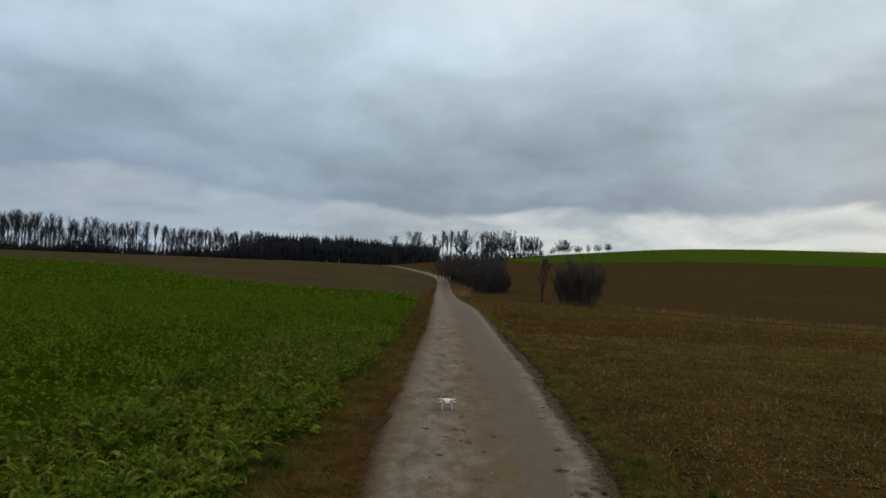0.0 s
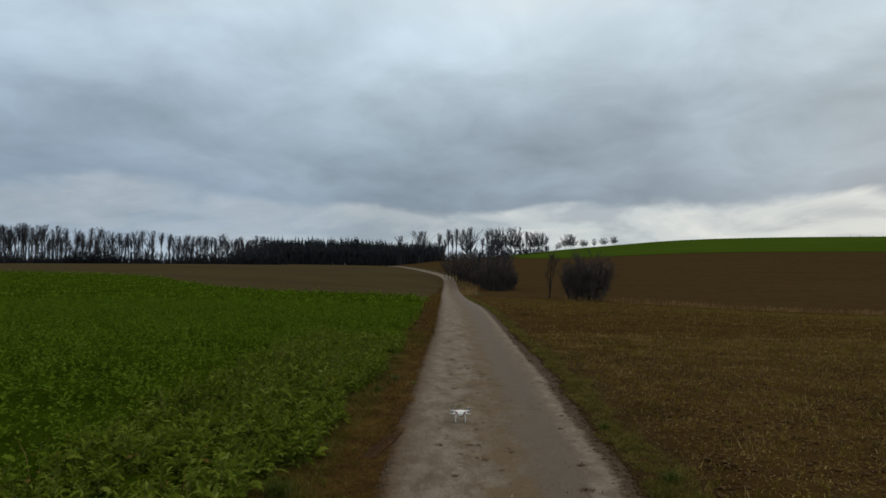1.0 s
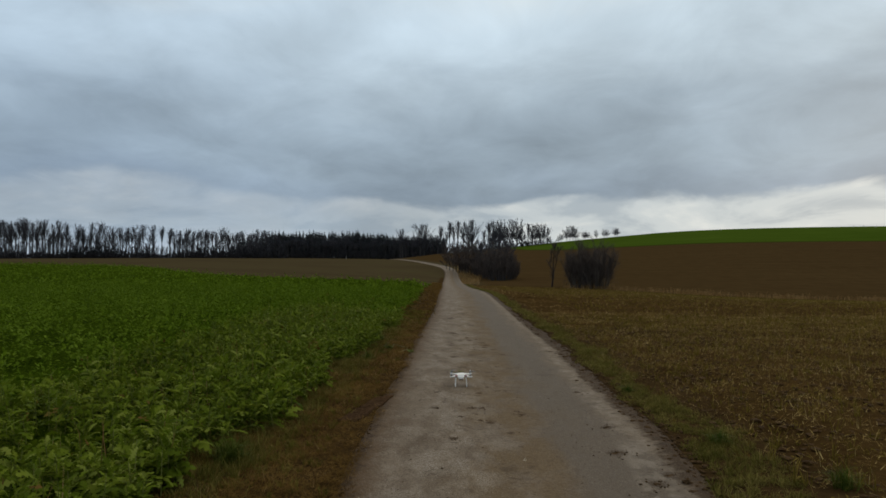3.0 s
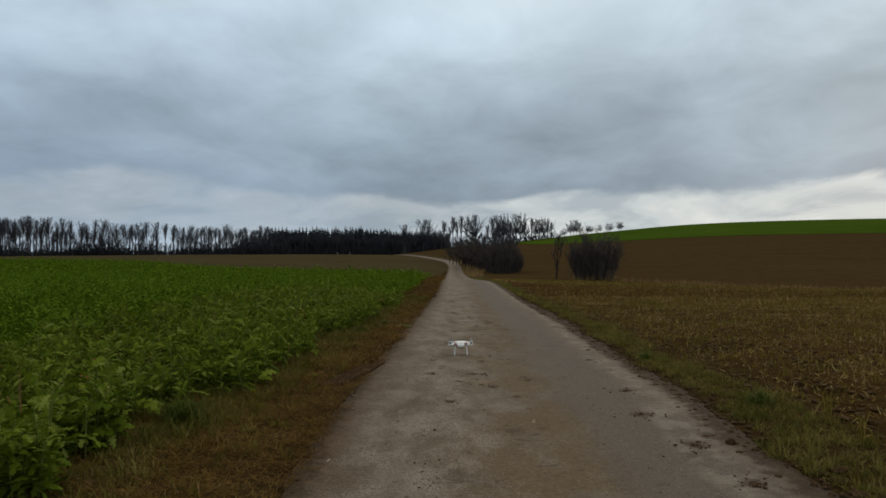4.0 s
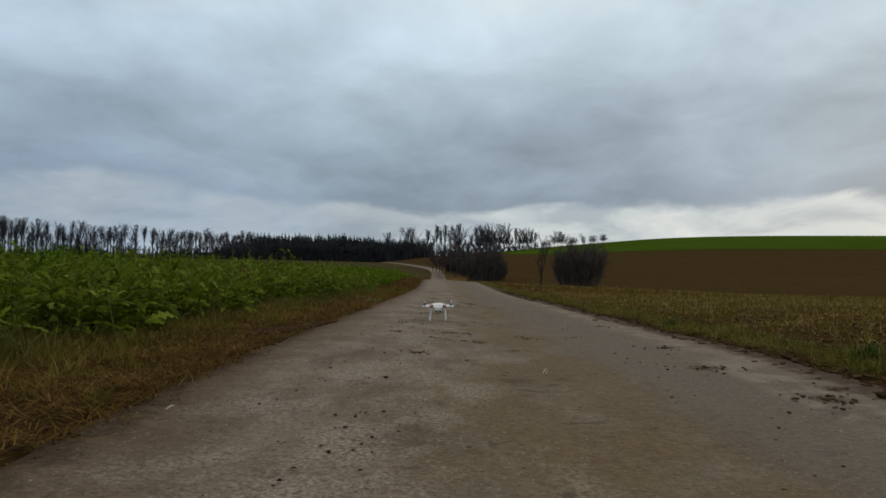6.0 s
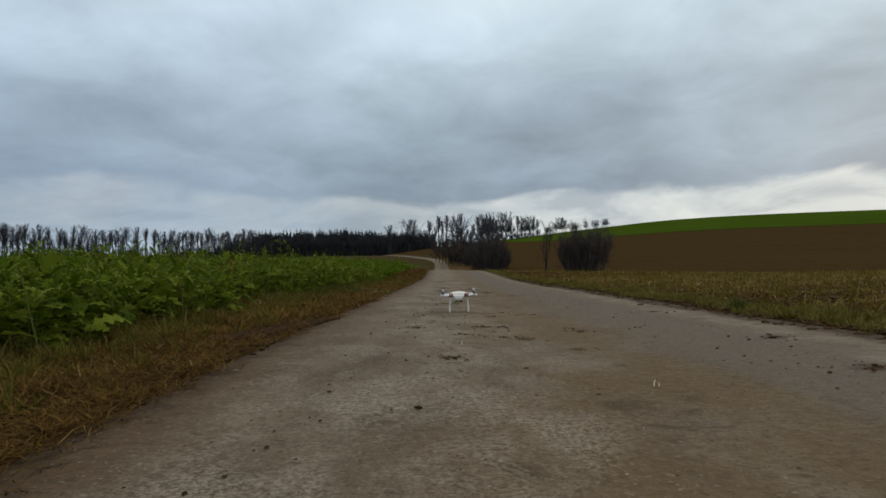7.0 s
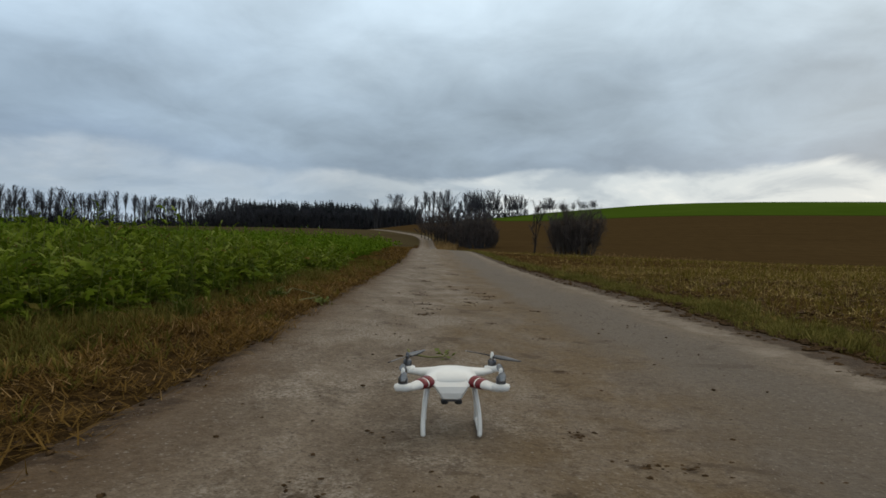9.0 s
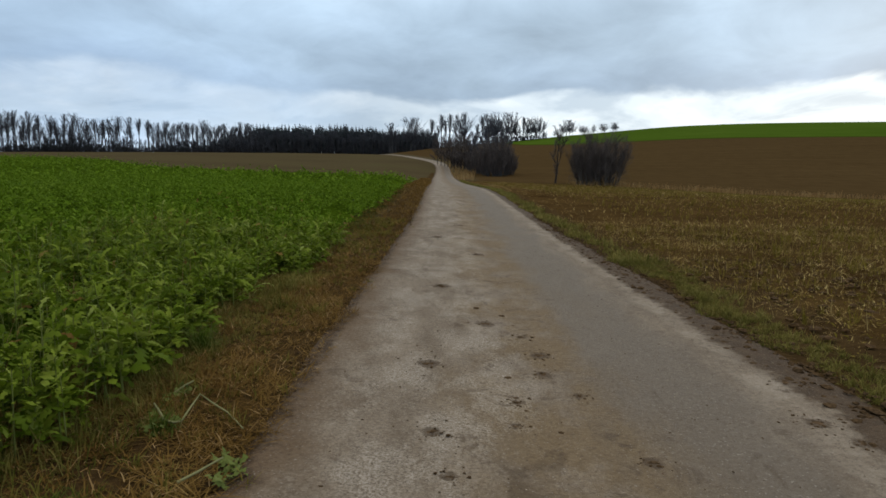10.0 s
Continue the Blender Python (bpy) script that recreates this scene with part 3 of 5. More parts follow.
def grow(rng, start, way, length, bend, lift, steps=5):
    pts, p, w = [np.array(start)], np.array(start, float), np.array(way, float)
    for _ in range(steps):
        w = w + rng.normal(0, bend, 3) + np.array([0, 0, lift])
        w /= np.linalg.norm(w)
        p = p + w * length / steps
        pts.append(p)
    return np.array(pts)


def unit(v):
    return v / (np.linalg.norm(v, axis=-1, keepdims=True) + 1e-9)


def twig_mesh(name, rng, p, q, r):
    """Thin tapering slivers from p to q, r thick at the foot, each turned its own way."""
    p, q = np.asarray(p), np.asarray(q)
    a = unit(np.cross(q - p, rng.normal(0, 1, p.shape))) * np.reshape(r, (-1, 1))
    v = np.stack([p + a, p - a, q], 1).reshape(-1, 3)
    return mesh_from(name, v, np.arange(len(p) * 3).reshape(-1, 3))


def along(rng, line, n, start=0.0):
    """n random places along a line of points, past the share start of it."""
    t = (start + (1 - start) * rng.random(n)) * (len(line) - 1)
    k = np.minimum(t.astype(int), len(line) - 2)
    return line[k] + (line[k + 1] - line[k]) * (t - k)[:, None]


def twigs_on(rng, branches, n, size, spray, lift, start=0.0):
    """Twigs along each branch, and two finer ones on every twig."""
    ps, qs, k = [], [], []
    for br in branches:
        p = along(rng, br, n, start)
        w = unit(unit(br[-1] - br[0]) + rng.normal(0, spray, (n, 3)) + np.array([0, 0, lift]))
        q = p + w * size * rng.uniform(0.5, 1.2, (n, 1))
        ps.append(p), qs.append(q), k.append(np.ones(n))
        for _ in range(2):
            p2 = p + (q - p) * rng.uniform(0.25, 0.9, (n, 1))
            w2 = unit(w + rng.normal(0, 0.5, (n, 3)))
            ps.append(p2), qs.append(p2 + w2 * size * rng.uniform(0.3, 0.75, (n, 1))), k.append(np.full(n, 0.7))
    return np.concatenate(ps), np.concatenate(qs), np.concatenate(k)


def bare_tree_meshes(seed, height, spread_r, fork=0.3, limbs=10, twigs=12, slim=1.0, steep=(1.0, 2.6), thick=1.0, subs=4, sprig=0.062):
    """A leafless broadleaf tree with rising limbs: the trunk with its limbs, and the crown of twigs."""
    rng = np.random.default_rng(seed)
    wood = Tubes()
    trunk = grow(rng, (0, 0, -0.3), (0, 0, 1), height * 0.93, 0.05, 0.10, 8)
    r0 = height * 0.011 * slim
    wood.add(trunk, np.linspace(r0 * 1.25, r0 * 0.15, len(trunk)), 5)
    branches = [trunk[-4:]]
    for i in range(limbs):
        f = fork + (0.94 - fork) * ((i + rng.random()) / limbs)
        u = (f - fork) / (1 - fork)
        at = f * (len(trunk) - 1)
        k = int(at)
        base = trunk[k] + (trunk[min(k + 1, len(trunk) - 1)] - trunk[k]) * (at - k)
        a, rise = i * 2.4 + rng.normal(0, 0.4), rng.uniform(*steep) * (0.55 + 0.75 * u)
        reach = spread_r * (0.45 + 0.55 * math.sin(math.pi * (0.3 + 0.65 * u))) * rng.uniform(0.7, 1.2)
        ln = min(reach * math.sqrt(1 + rise * rise), height * rng.uniform(0.93, 1.02) - base[2])
        way = unit(np.array([math.cos(a), math.sin(a), rise]))
        limb = grow(rng, base, way, ln, 0.12, 0.09, 5)
        wood.add(limb, np.linspace(r0 * (0.40 - 0.2 * u), r0 * 0.06, len(limb)), 3)
        for _ in range(subs):
            w2 = unit(unit(limb[-1] - limb[0]) + rng.normal(0, 0.45, 3) + np.array([0, 0, 0.12]))
            sub = grow(rng, limb[rng.integers(1, len(limb))], w2, ln * rng.uniform(0.25, 0.5), 0.18, 0.08, 3)
            wood.add(sub, np.linspace(r0 * 0.17, r0 * 0.04, len(sub)), 3)
            branches.append(sub)
        branches += [limb, limb[1:]]
    p, q, k = twigs_on(rng, branches, twigs, height * sprig, 0.55, 0.15)
    return wood.mesh("trunk"), twig_mesh("crown", rng, p, q, 0.0014 * height * thick * k)


def vase_tree_meshes(seed, height, spread_r, fork=0.4, dome=0.3, limbs=11, subs=4, twigs=16, slim=1.0, thick=1.0, sprig=0.05, low=0.0):
    """A leafless tree whose straight limbs fan out from the trunk up to a rounded head."""
    rng = np.random.default_rng(seed)
    wood = Tubes()
    trunk = grow(rng, (0, 0, -0.3), (0, 0, 1), height * 0.86, 0.025, 0.06, 8)
    r0 = height * 0.011 * slim
    wood.add(trunk, np.linspace(r0 * 1.2, r0 * 0.22, len(trunk)), 5)
    branches = [trunk[-3:]]
    for i in range(limbs):
        rr = math.sqrt((i + rng.random()) / limbs)
        f = min(0.88, fork + (0.90 - fork) * (1 - rr) * rng.uniform(0.6, 1.1) + rng.uniform(0, 0.08))
        share = 1 - dome + dome * math.sqrt(1 - 0.92 * rr * rr)
        if i % 10 < low * 10:      # a limb of the crown's lower half
            rr = rng.uniform(0.6, 1.0)
            share = fork + 0.06 + (1 - dome - fork) * rng.uniform(0.25, 1.0)
            f = max(0.6 * fork, share - rng.uniform(0.14, 0.24))
        at = f * (len(trunk) - 1)
        k = int(at)
        base = trunk[k] + (trunk[k + 1] - trunk[k]) * (at - k)
        a = i * 2.4 + rng.normal(0, 0.35)
        top = height * share * rng.uniform(0.93, 1.0)
        goal = np.array([trunk[-1][0] + math.cos(a) * spread_r * rr, trunk[-1][1] + math.sin(a) * spread_r * rr, max(top, base[2] + 0.06 * height)])
        way = goal - base
        limb = grow(rng, base, unit(way * np.array([1, 1, 0.9])), np.linalg.norm(way), 0.045, 0.025, 5)
        wood.add(limb, np.linspace(r0 * (0.26 + 0.22 * rr), r0 * 0.08, len(limb)), 3)
        for _ in range(subs):
            w2 = unit(unit(limb[-1] - limb[0]) + rng.normal(0, 0.28, 3) + np.array([0, 0, 0.10]))
            q = along(rng, limb, 1, 0.25)[0]
            sub = grow(rng, q, w2, min(np.linalg.norm(way) * rng.uniform(0.25, 0.5), max(0.05 * height, height * 0.99 - q[2])), 0.09, 0.04, 3)
            wood.add(sub, np.linspace(r0 * 0.15, r0 * 0.05, len(sub)), 3)
            branches.append(sub)
        branches += [limb[1:], limb[2:]]
    p, q, k = twigs_on(rng, branches, twigs, height * sprig, 0.36, 0.14)
    return wood.mesh("trunk"), twig_mesh("crown", rng, p, q, 0.0012 * height * thick * k)


def thicket_meshes(seed, height, rad, stems=22, twigs=10, branches=7, fine=1.0, bare=0.25, stout=1.0):
    """Many stems fanning out of one stool into a rounded head, twigs thickest towards its outline."""
    rng = np.random.default_rng(seed)
    wood, sprays = Tubes(), []
    for i in range(stems):
        a, r = rng.uniform(0, 6.283), math.sqrt(rng.random())
        foot = np.array([math.cos(a), math.sin(a), 0]) * rad * 0.36 * r + np.array([0, 0, -0.15])
        lean = np.array([math.cos(a), math.sin(a), 0]) * (0.85 * rad / height) * r + np.array([0, 0, 1.0])
        h = height * rng.uniform(0.68, 1.0) * math.sqrt(max(0.2, 1 - 0.72 * r * r))
        st = grow(rng, foot, unit(lean), h, 0.07, 0.05, 7)
        r0 = height * rng.uniform(0.004, 0.011) * stout
        wood.add(st, np.linspace(r0, r0 * 0.15, len(st)), 4)
        for j in range(branches):
            q = along(rng, st, 1, bare)[0]
            br = grow(rng, q, unit(rng.normal(0, 0.5, 3) + np.array([0, 0, 0.9]) + 0.4 * lean), height * rng.uniform(0.10, 0.24), 0.2, 0.06, 3)
            wood.add(br, np.linspace(r0 * 0.35, r0 * 0.08, len(br)), 3)
            sprays.append(br)
        sprays.append(st[3:])
    p, q, k = twigs_on(rng, sprays, twigs, height * 0.10, 0.6, 0.25)
    keep = (q[:, 2] > 0.05) & (p[:, 2] > 0.0)
    return wood.mesh("trunk"), twig_mesh("crown", rng, p[keep], q[keep], 0.0011 * height * fine * k[keep])


def spruce_meshes(seed, height):
    """A spruce: leader, and tiers of drooping boughs with ragged outer edges."""
    rng = np.random.default_rng(seed)
    wood = Tubes()
    wood.add(np.array([[0, 0, -0.3], [0, 0, height * 0.5], [0, 0, height]]), [height * 0.012, height * 0.008, 0.02], 5)
    v, f = [], []
    tiers = 20
    for i in range(tiers):
        t = i / (tiers - 1)
        z = height * (0.05 + 0.93 * t)
        r = height * (0.18 * (1 - t) ** 0.62 + 0.006)
        k = max(5, int(13 * (1 - t) + 4))
        for j in range(k):
            a = j * 6.283 / k + rng.normal(0, 0.3) + i
            rr = r * rng.uniform(0.55, 1.25)
            droop = -rr * rng.uniform(0.0, 0.6)
            c, s = math.cos(a), math.sin(a)
            w = rr * rng.uniform(0.2, 0.42)
            z0 = z + rng.normal(0, 0.012) * height
            n = len(v)
            v += [(0, 0, z0 + 0.1), (c * rr * 0.55 - s * w, s * rr * 0.55 + c * w, z0 + droop * 0.5 - 0.1 * rr),
                  (c * rr, s * rr, z0 + droop), (c * rr * 0.55 + s * w, s * rr * 0.55 - c * w, z0 + droop * 0.5 - 0.1 * rr)]
            v += [(0, 0, z0 - 0.25 * rr), (c * rr * 0.5, s * rr * 0.5, z0 + droop * 0.5 - 0.55 * rr), (c * rr * 0.95, s * rr * 0.95, z0 + droop), (c * rr * 0.5, s * rr * 0.5, z0 + droop * 0.4)]
            f += [(n, n + 1, n + 2, n + 3), (n + 4, n + 5, n + 6, n + 7)]
    return wood.mesh("trunk"), mesh_from("crown", v, f)


def tree_thing(name, meshes, mats, parts, label, category, group, m):
    e = new(name)
    e.empty_display_size = 0.3
    for nm, me, mt in zip(parts, meshes, mats):
        p = part(nm, me, mt, e)
        if "thicket" in name or "bush" in name:
            tagged(p, kind="stuff")
    e.matrix_world = m
    return tagged(e, label, category, group)


def stand(x, y, turn=0.0, size=1.0, sink=0.0):
    return Matrix.Translation((x, y, float(land(x, y)) - sink)) @ Matrix.Rotation(turn, 4, "Z") @ Matrix.Scale(size, 4)


def plant_copies(first, places):
    """copy_thing for each place, keeping each copy's own size."""
    for m in places:
        c = copy_thing(first, m)
        c.matrix_basis = m


def ray_x(px, y):
    """Sideways place at depth y on the bearing px, seen from the start of the flight."""
    return -0.42 + (y - 1.35) * ((px - 784) / 1100.0 - 0.0262)


TRUNK_CROWN = ("trunk", "crown")
BARE = (M_BARK, M_HAZY_TWIG)
rng = random.Random(11)

# tree belt on the skyline: tall trunks with narrow vase-shaped heads
belt_label = "tall bare broadleaf tree in a winter shelter belt"
firsts = [vase_tree_meshes(100 + k, 21, (1.7, 2.4, 3.0)[k % 3], 0.34 + 0.06 * (k % 4), 0.22 + 0.04 * (k % 3), 11 + k % 3, 4, 14, 1.35, 1.32, 0.057) for k in range(7)]
poles = [vase_tree_meshes(150 + k, 21, 2.4, 0.10, 0.6, 9, 3, 11, 1.5, 2.4, 0.075) for k in range(3)]
round_firsts = [vase_tree_meshes(130 + k, 21, 5.4 + 0.7 * k, 0.14 + 0.03 * k, 0.45, 24, 5, 20, 1.15, 1.8, 0.062, 0.5) for k in range(4)]


def belt(spots, label, group, firsts=firsts, wide=1.0):
    made = {}
    for i, (px, y, h) in enumerate(spots):
        k = rng.randrange(len(firsts))
        m = stand(ray_x(px, y), y, rng.uniform(0, 6.28), h / 21.0) @ Matrix.Diagonal((wide, wide, 1, 1))
        if k in made:
            plant_copies(made[k], [m])
        else:
            made[k] = tree_thing("bare_tree", firsts[k], BARE, TRUNK_CROWN, label, "tree", group, m)


# bearing and height of the trees that stand out, then thinner ones between and behind them
BELT = ((4, 20.0), (15, 20.8), (21, 22.0), (30, 21.2), (42, 19.4), (51, 20.0), (66, 20.8), (78, 17.8), (88, 19.8), (104, 19.2), (125, 18.2), (135, 16.8), (148, 19.4), (162, 20.0), (176, 17.6), (186, 16.8), (203, 17.0),
        (218, 16.4), (230, 17.4), (245, 18.4), (263, 17.4), (277, 16.8), (292, 16.2), (302, 15.0), (310, 15.2), (323, 15.8))
spots = [(px, 326 + (px * 7) % 17, h) for px, h in BELT]
px = -90.0
while px < 330:
    h = float(np.interp(px, (-90, 30, 150, 330), (22.5, 21, 18, 15)))
    if px < 0:
        spots.append((px, rng.uniform(325, 345), rng.uniform(0.88, 1.04) * h))
    if not 268 < px < 290:
        spots.append((px + rng.uniform(-5, 5), rng.uniform(350, 385), rng.uniform(0.72, 0.95) * h))
    px += rng.uniform(5.5, 11.0)
while px < 470:
    spots.append((px, rng.uniform(345, 400), rng.uniform(14.5, 17.5)))
    px += rng.uniform(4.5, 9)
belt(spots, belt_label, "trees of the skyline belt")
spots, px = [], -90.0
while px < 480:
    spots.append((px, rng.uniform(328, 375), rng.uniform(7, 12.5) * (0.6 if 268 < px < 298 else 1.0)))
    px += rng.uniform(4.0, 8.0)
belt(spots, "thin young bare tree between the belt's tall trunks", "young trees of the belt", poles)

under = [thicket_meshes(170 + k, 5.0, 4.6, 8, 13, 3, 15.0, 0.0) for k in range(3)]
made = {}
px = -95.0
while px < 500:
    for y in (rng.uniform(318, 326), rng.uniform(330, 345), rng.uniform(352, 372)):
        if rng.random() < 0.12:
            continue
        k = rng.randrange(3)
        m = stand(ray_x(px + rng.uniform(-5, 5), y), y, rng.uniform(0, 6.28), sink=0.9, size=rng.triangular(0.7, 1.9, 1.1) * (0.7 if 268 < px < 298 else 1.0) * (1.25 if px > 330 else 1.0))
        if k in made:
            plant_copies(made[k], [m])
        else:
            made[k] = tree_thing("undergrowth_bush", under[k], (M_DARKBARK, M_BRUSH), TRUNK_CROWN, "dark leafless undergrowth at the foot of the tree belt", "bush", "belt undergrowth", m)
    px += rng.uniform(6, 10)

plant_copies(made[1], [stand(ray_x(px, y), y, px * 1.0, size, 0.6) for px, y, size in ((116, 322, 1.6), (124, 323, 1.75), (133, 321, 1.8), (142, 323, 1.7), (152, 322, 1.6), (172, 320, 1.9), (177, 321, 2.3), (181, 320, 1.9), (186, 321, 1.5))])

# ridge trees behind the road and at the foot of the green hill
belt([(706, 400, 15), (710, 402, 18.5), (716, 402, 14), (762, 404, 13), (773, 335, 10), (779, 330, 14.5), (788, 335, 11), (794, 330, 16.2), (802, 332, 13.5), (808, 328, 16.0), (819, 332, 12.5), (855, 326, 10),
      (863, 325, 14.2), (896, 327, 11), (932, 320, 11.2), (967, 320, 8.2)], "slim bare broadleaf tree standing on the ridge", "slim trees on the ridge", firsts[:4], 1.25)
belt([(742, 400, 20.5), (749, 402, 20), (827, 325, 15.5), (834, 327, 16.2), (871, 326, 12), (882, 325, 15.0), (889, 327, 14.6), (905, 320, 13.2), (912, 322, 14.2), (921, 321, 11.5), (940, 320, 10.4), (947, 322, 11.1), (954, 320, 11.0), (960, 322, 9.6)],
     "full-crowned bare broadleaf tree standing on the ridge", "round trees on the ridge", round_firsts, 0.92)
bank = tree_thing("undergrowth_bush", under[0], (M_DARKBARK, M_BRUSH), TRUNK_CROWN, "dark leafless undergrowth between the ridge trees", "bush", "ridge undergrowth", stand(ray_x(780, 320), 320, 0.0, 1.0))
plant_copies(bank, [stand(ray_x(q, 318), 318, q * 1.0, rng.uniform(0.9, 1.5), 0.8) for q in (788, 797, 806, 815, 824, 834, 845, 856, 868, 880, 892, 904, 916, 928, 938, 946, 954, 962)])
belt([(986, 345, 3.4), (991, 344, 4.4), (1001, 343, 6.4), (1006, 345, 8.2), (1011, 344, 8.0), (1016, 345, 6.6), (1030, 350, 4.2), (1034, 350, 5.0), (1038, 350, 4.2), (1052, 350, 4.8), (1066, 350, 4.8), (1071, 350, 4.5), (1085, 350, 5.0), (1089, 350, 5.2)],
     "small bare round-crowned tree behind the hill crest", "small trees behind the crest", round_firsts, 1.1)

# spruce wood, with a fringe of bare trees before it
spruce = [spruce_meshes(40 + k, 20) for k in range(4)]
made = {}
row = 0
for y0 in (470, 476, 483, 492):
    px = 408.0 + row * 3
    while px < 785:
        if px < 470 and rng.random() < 0.5:
            px += rng.uniform(4.5, 8.5)
            continue
        k = rng.randrange(4)
        h = (rng.triangular(17.5, 24.5, 20.0) + row * 0.5) * (1.0 if px > 455 else rng.uniform(0.6, 0.9)) * 0.94 * (1.0 - 0.26 * max(0.0, (px - 640) / 140))
        y = y0 + rng.uniform(-3, 3)
        m = stand(ray_x(px, y), y, rng.uniform(0, 6.28), h / 20.0)
        if k in made:
            plant_copies(made[k], [m])
        else:
            made[k] = tree_thing("spruce_tree", spruce[k], (M_BARK, M_NEEDLE), TRUNK_CROWN, "dark green spruce at the edge of a dense wood", "tree", "spruces of the wood", m)
        px += rng.uniform(4.0, 7.5)
    row += 1
fringe, px = [], 440.0
while px < 790:
    fringe.append((px, rng.uniform(452, 466), rng.uniform(10.5, 16.0) * (1.0 - 0.2 * max(0.0, (px - 640) / 140))))
    px += rng.uniform(4.0, 8.5)
belt(fringe, "bare broadleaf tree at the fringe of the spruce wood", "fringe of the wood", firsts[:3], 1.5)
edge = tree_thing("undergrowth_bush", under[1], (M_DARKBARK, M_BRUSH), TRUNK_CROWN, "dark leafless brush along the edge of the wood", "bush", "brush at the wood", stand(ray_x(450, 450), 450, 0.0, 1.6))
plant_copies(edge, [stand(ray_x(q, 450), 446 + (q * 7) % 9, q * 1.0, rng.uniform(1.2, 2.3)) for q in range(458, 792, 8)])

# roadside hedge by the bend, the big thicket and the single sapling
th = [thicket_meshes(70 + k, 6.0, 3.6, 34, 26, 8, 1.25, 0.10) for k in range(3)]
hedge = [(818, 141, 3.4), (829, 136, 3.8), (840, 129, 4.2), (850, 122, 4.6), (859, 117, 5.6), (868, 112, 5.8), (878, 108, 6.6), (888, 109, 6.4), (897, 113, 5.4), (904, 114, 4.4)]
made = {}
for i, (px, y, h) in enumerate(hedge):
    k = i % 3
    m = stand(ray_x(px, y), y, rng.uniform(0, 6.28), h / 6.0) @ Matrix.Diagonal((0.8, 0.8, 1.0, 1.0))
    if k in made:
        plant_copies(made[k], [m])
    else:
        made[k] = tree_thing("bare_thicket", th[k], (M_BARK, M_BUSHTWIG), TRUNK_CROWN, "leafless grey-brown thicket beside the bend of the road", "bush", "roadside thickets", m)
young = [vase_tree_meshes(320 + k, 7.0, 1.9 + 0.3 * k, 0.20, 0.45, 16, 4, 22, 1.0, 1.1, 0.075, 0.4) for k in range(3)]
made = {}
for i, (px, y, h) in enumerate(((788, 152, 5.6), (794, 148, 6.6), (800, 145, 6.2), (805, 142, 6.9), (811, 140, 6.4), (816, 137, 6.8), (821, 135, 6.2), (827, 133, 6.9), (832, 131, 6.4), (838, 129, 6.8), (844, 126, 6.6))):
    m = stand(ray_x(px, y), y, i * 1.9, h / 7.0)
    if i % 3 in made:
        plant_copies(made[i % 3], [m])
    else:
        made[i % 3] = tree_thing("bare_tree", young[i % 3], (M_DARKBARK, M_BUSHTWIG), TRUNK_CROWN, "slim young bare tree in the row beside the road", "tree", "young roadside trees", m)
tall = bare_tree_meshes(300, 9.0, 2.6, 0.2, 14, 24, 1.0, (0.7, 1.8), 1.8)
tall_tree = tree_thing("bare_tree", tall, BARE, TRUNK_CROWN, "tall bare tree rising out of the roadside thicket", "tree", "tall trees in the thicket", stand(ray_x(880, 112), 112, 0.4, 0.92))
plant_copies(tall_tree, [stand(ray_x(864, 118), 118, 2.0, 0.86), stand(ray_x(896, 116), 116, 3.6, 0.80), stand(ray_x(852, 124), 124, 5.1, 0.76)])
big = [thicket_meshes(90 + k, 6.4, 3.4, 54, 30, 9, 0.85, 0.20, 1.35) for k in range(2)]
for (px, y, h, k) in ((1022, 83, 6.2, 0), (1050, 82, 6.5, 1)):
    tree_thing("bare_thicket", big[k], (M_STEMS, M_BUSHTWIG), TRUNK_CROWN, "large rounded leafless thicket between two fields", "bush", "field thicket", stand(ray_x(px, y), y, k * 2.0, h / 6.4))
sap = bare_tree_meshes(312, 6.0, 0.95, 0.14, 8, 34, 1.6, (2.6, 5.0), 1.1, 4)
tree_thing("sapling", sap, (M_DARKBARK, M_BUSHTWIG), TRUNK_CROWN, "slender bare sapling standing alone by the thicket", "tree", "", stand(ray_x(973, 85), 85, 1.0) @ Matrix.Rotation(0.06, 4, "X"))

# a far wood showing over the end of the green hill
far_wood = [stand(ray_x(q, 420 + 8 * (i % 2)), 420 + 8 * (i % 2), q * 1.3, rng.uniform(0.36, 0.44)) for i, q in enumerate(np.arange(1492, 1700, 2.8))]
far_first = tree_thing("spruce_tree", spruce[1], (M_BARK, M_NEEDLE), TRUNK_CROWN, "dark spruce of a distant wood behind the hill", "tree", "spruces of the distant wood", far_wood[0])
plant_copies(far_first, far_wood[1:])

# small things at the far field edge
def post(px, y, h):
    t = Tubes()
    t.add([(0, 0, -0.2), (0, 0, h * 0.97), (0, 0, h)], (0.07, 0.07, 0.02), 8)
    thing("marker_post", t.mesh("marker_post"), M_POST, "slim white marker post at the far field edge", "post", "", "marker posts", stand(ray_x(px, y), y))


M_POST = plain("weathered_white", (0.6, 0.6, 0.58), 0.7, 0.2, spots=0.2, scale=3)
for q, h in ((328, 2.6), (478, 1.6), (588, 1.5), (610, 2.0)):
    post(q, 318 if q < 400 else 440, h)
tree_thing("bare_thicket", under[0], (M_BARK, M_HAZY_TWIG), TRUNK_CROWN, "low dark bush beside the far road", "bush", "", stand(ray_x(683, 300), 300, 0.3, 0.42))

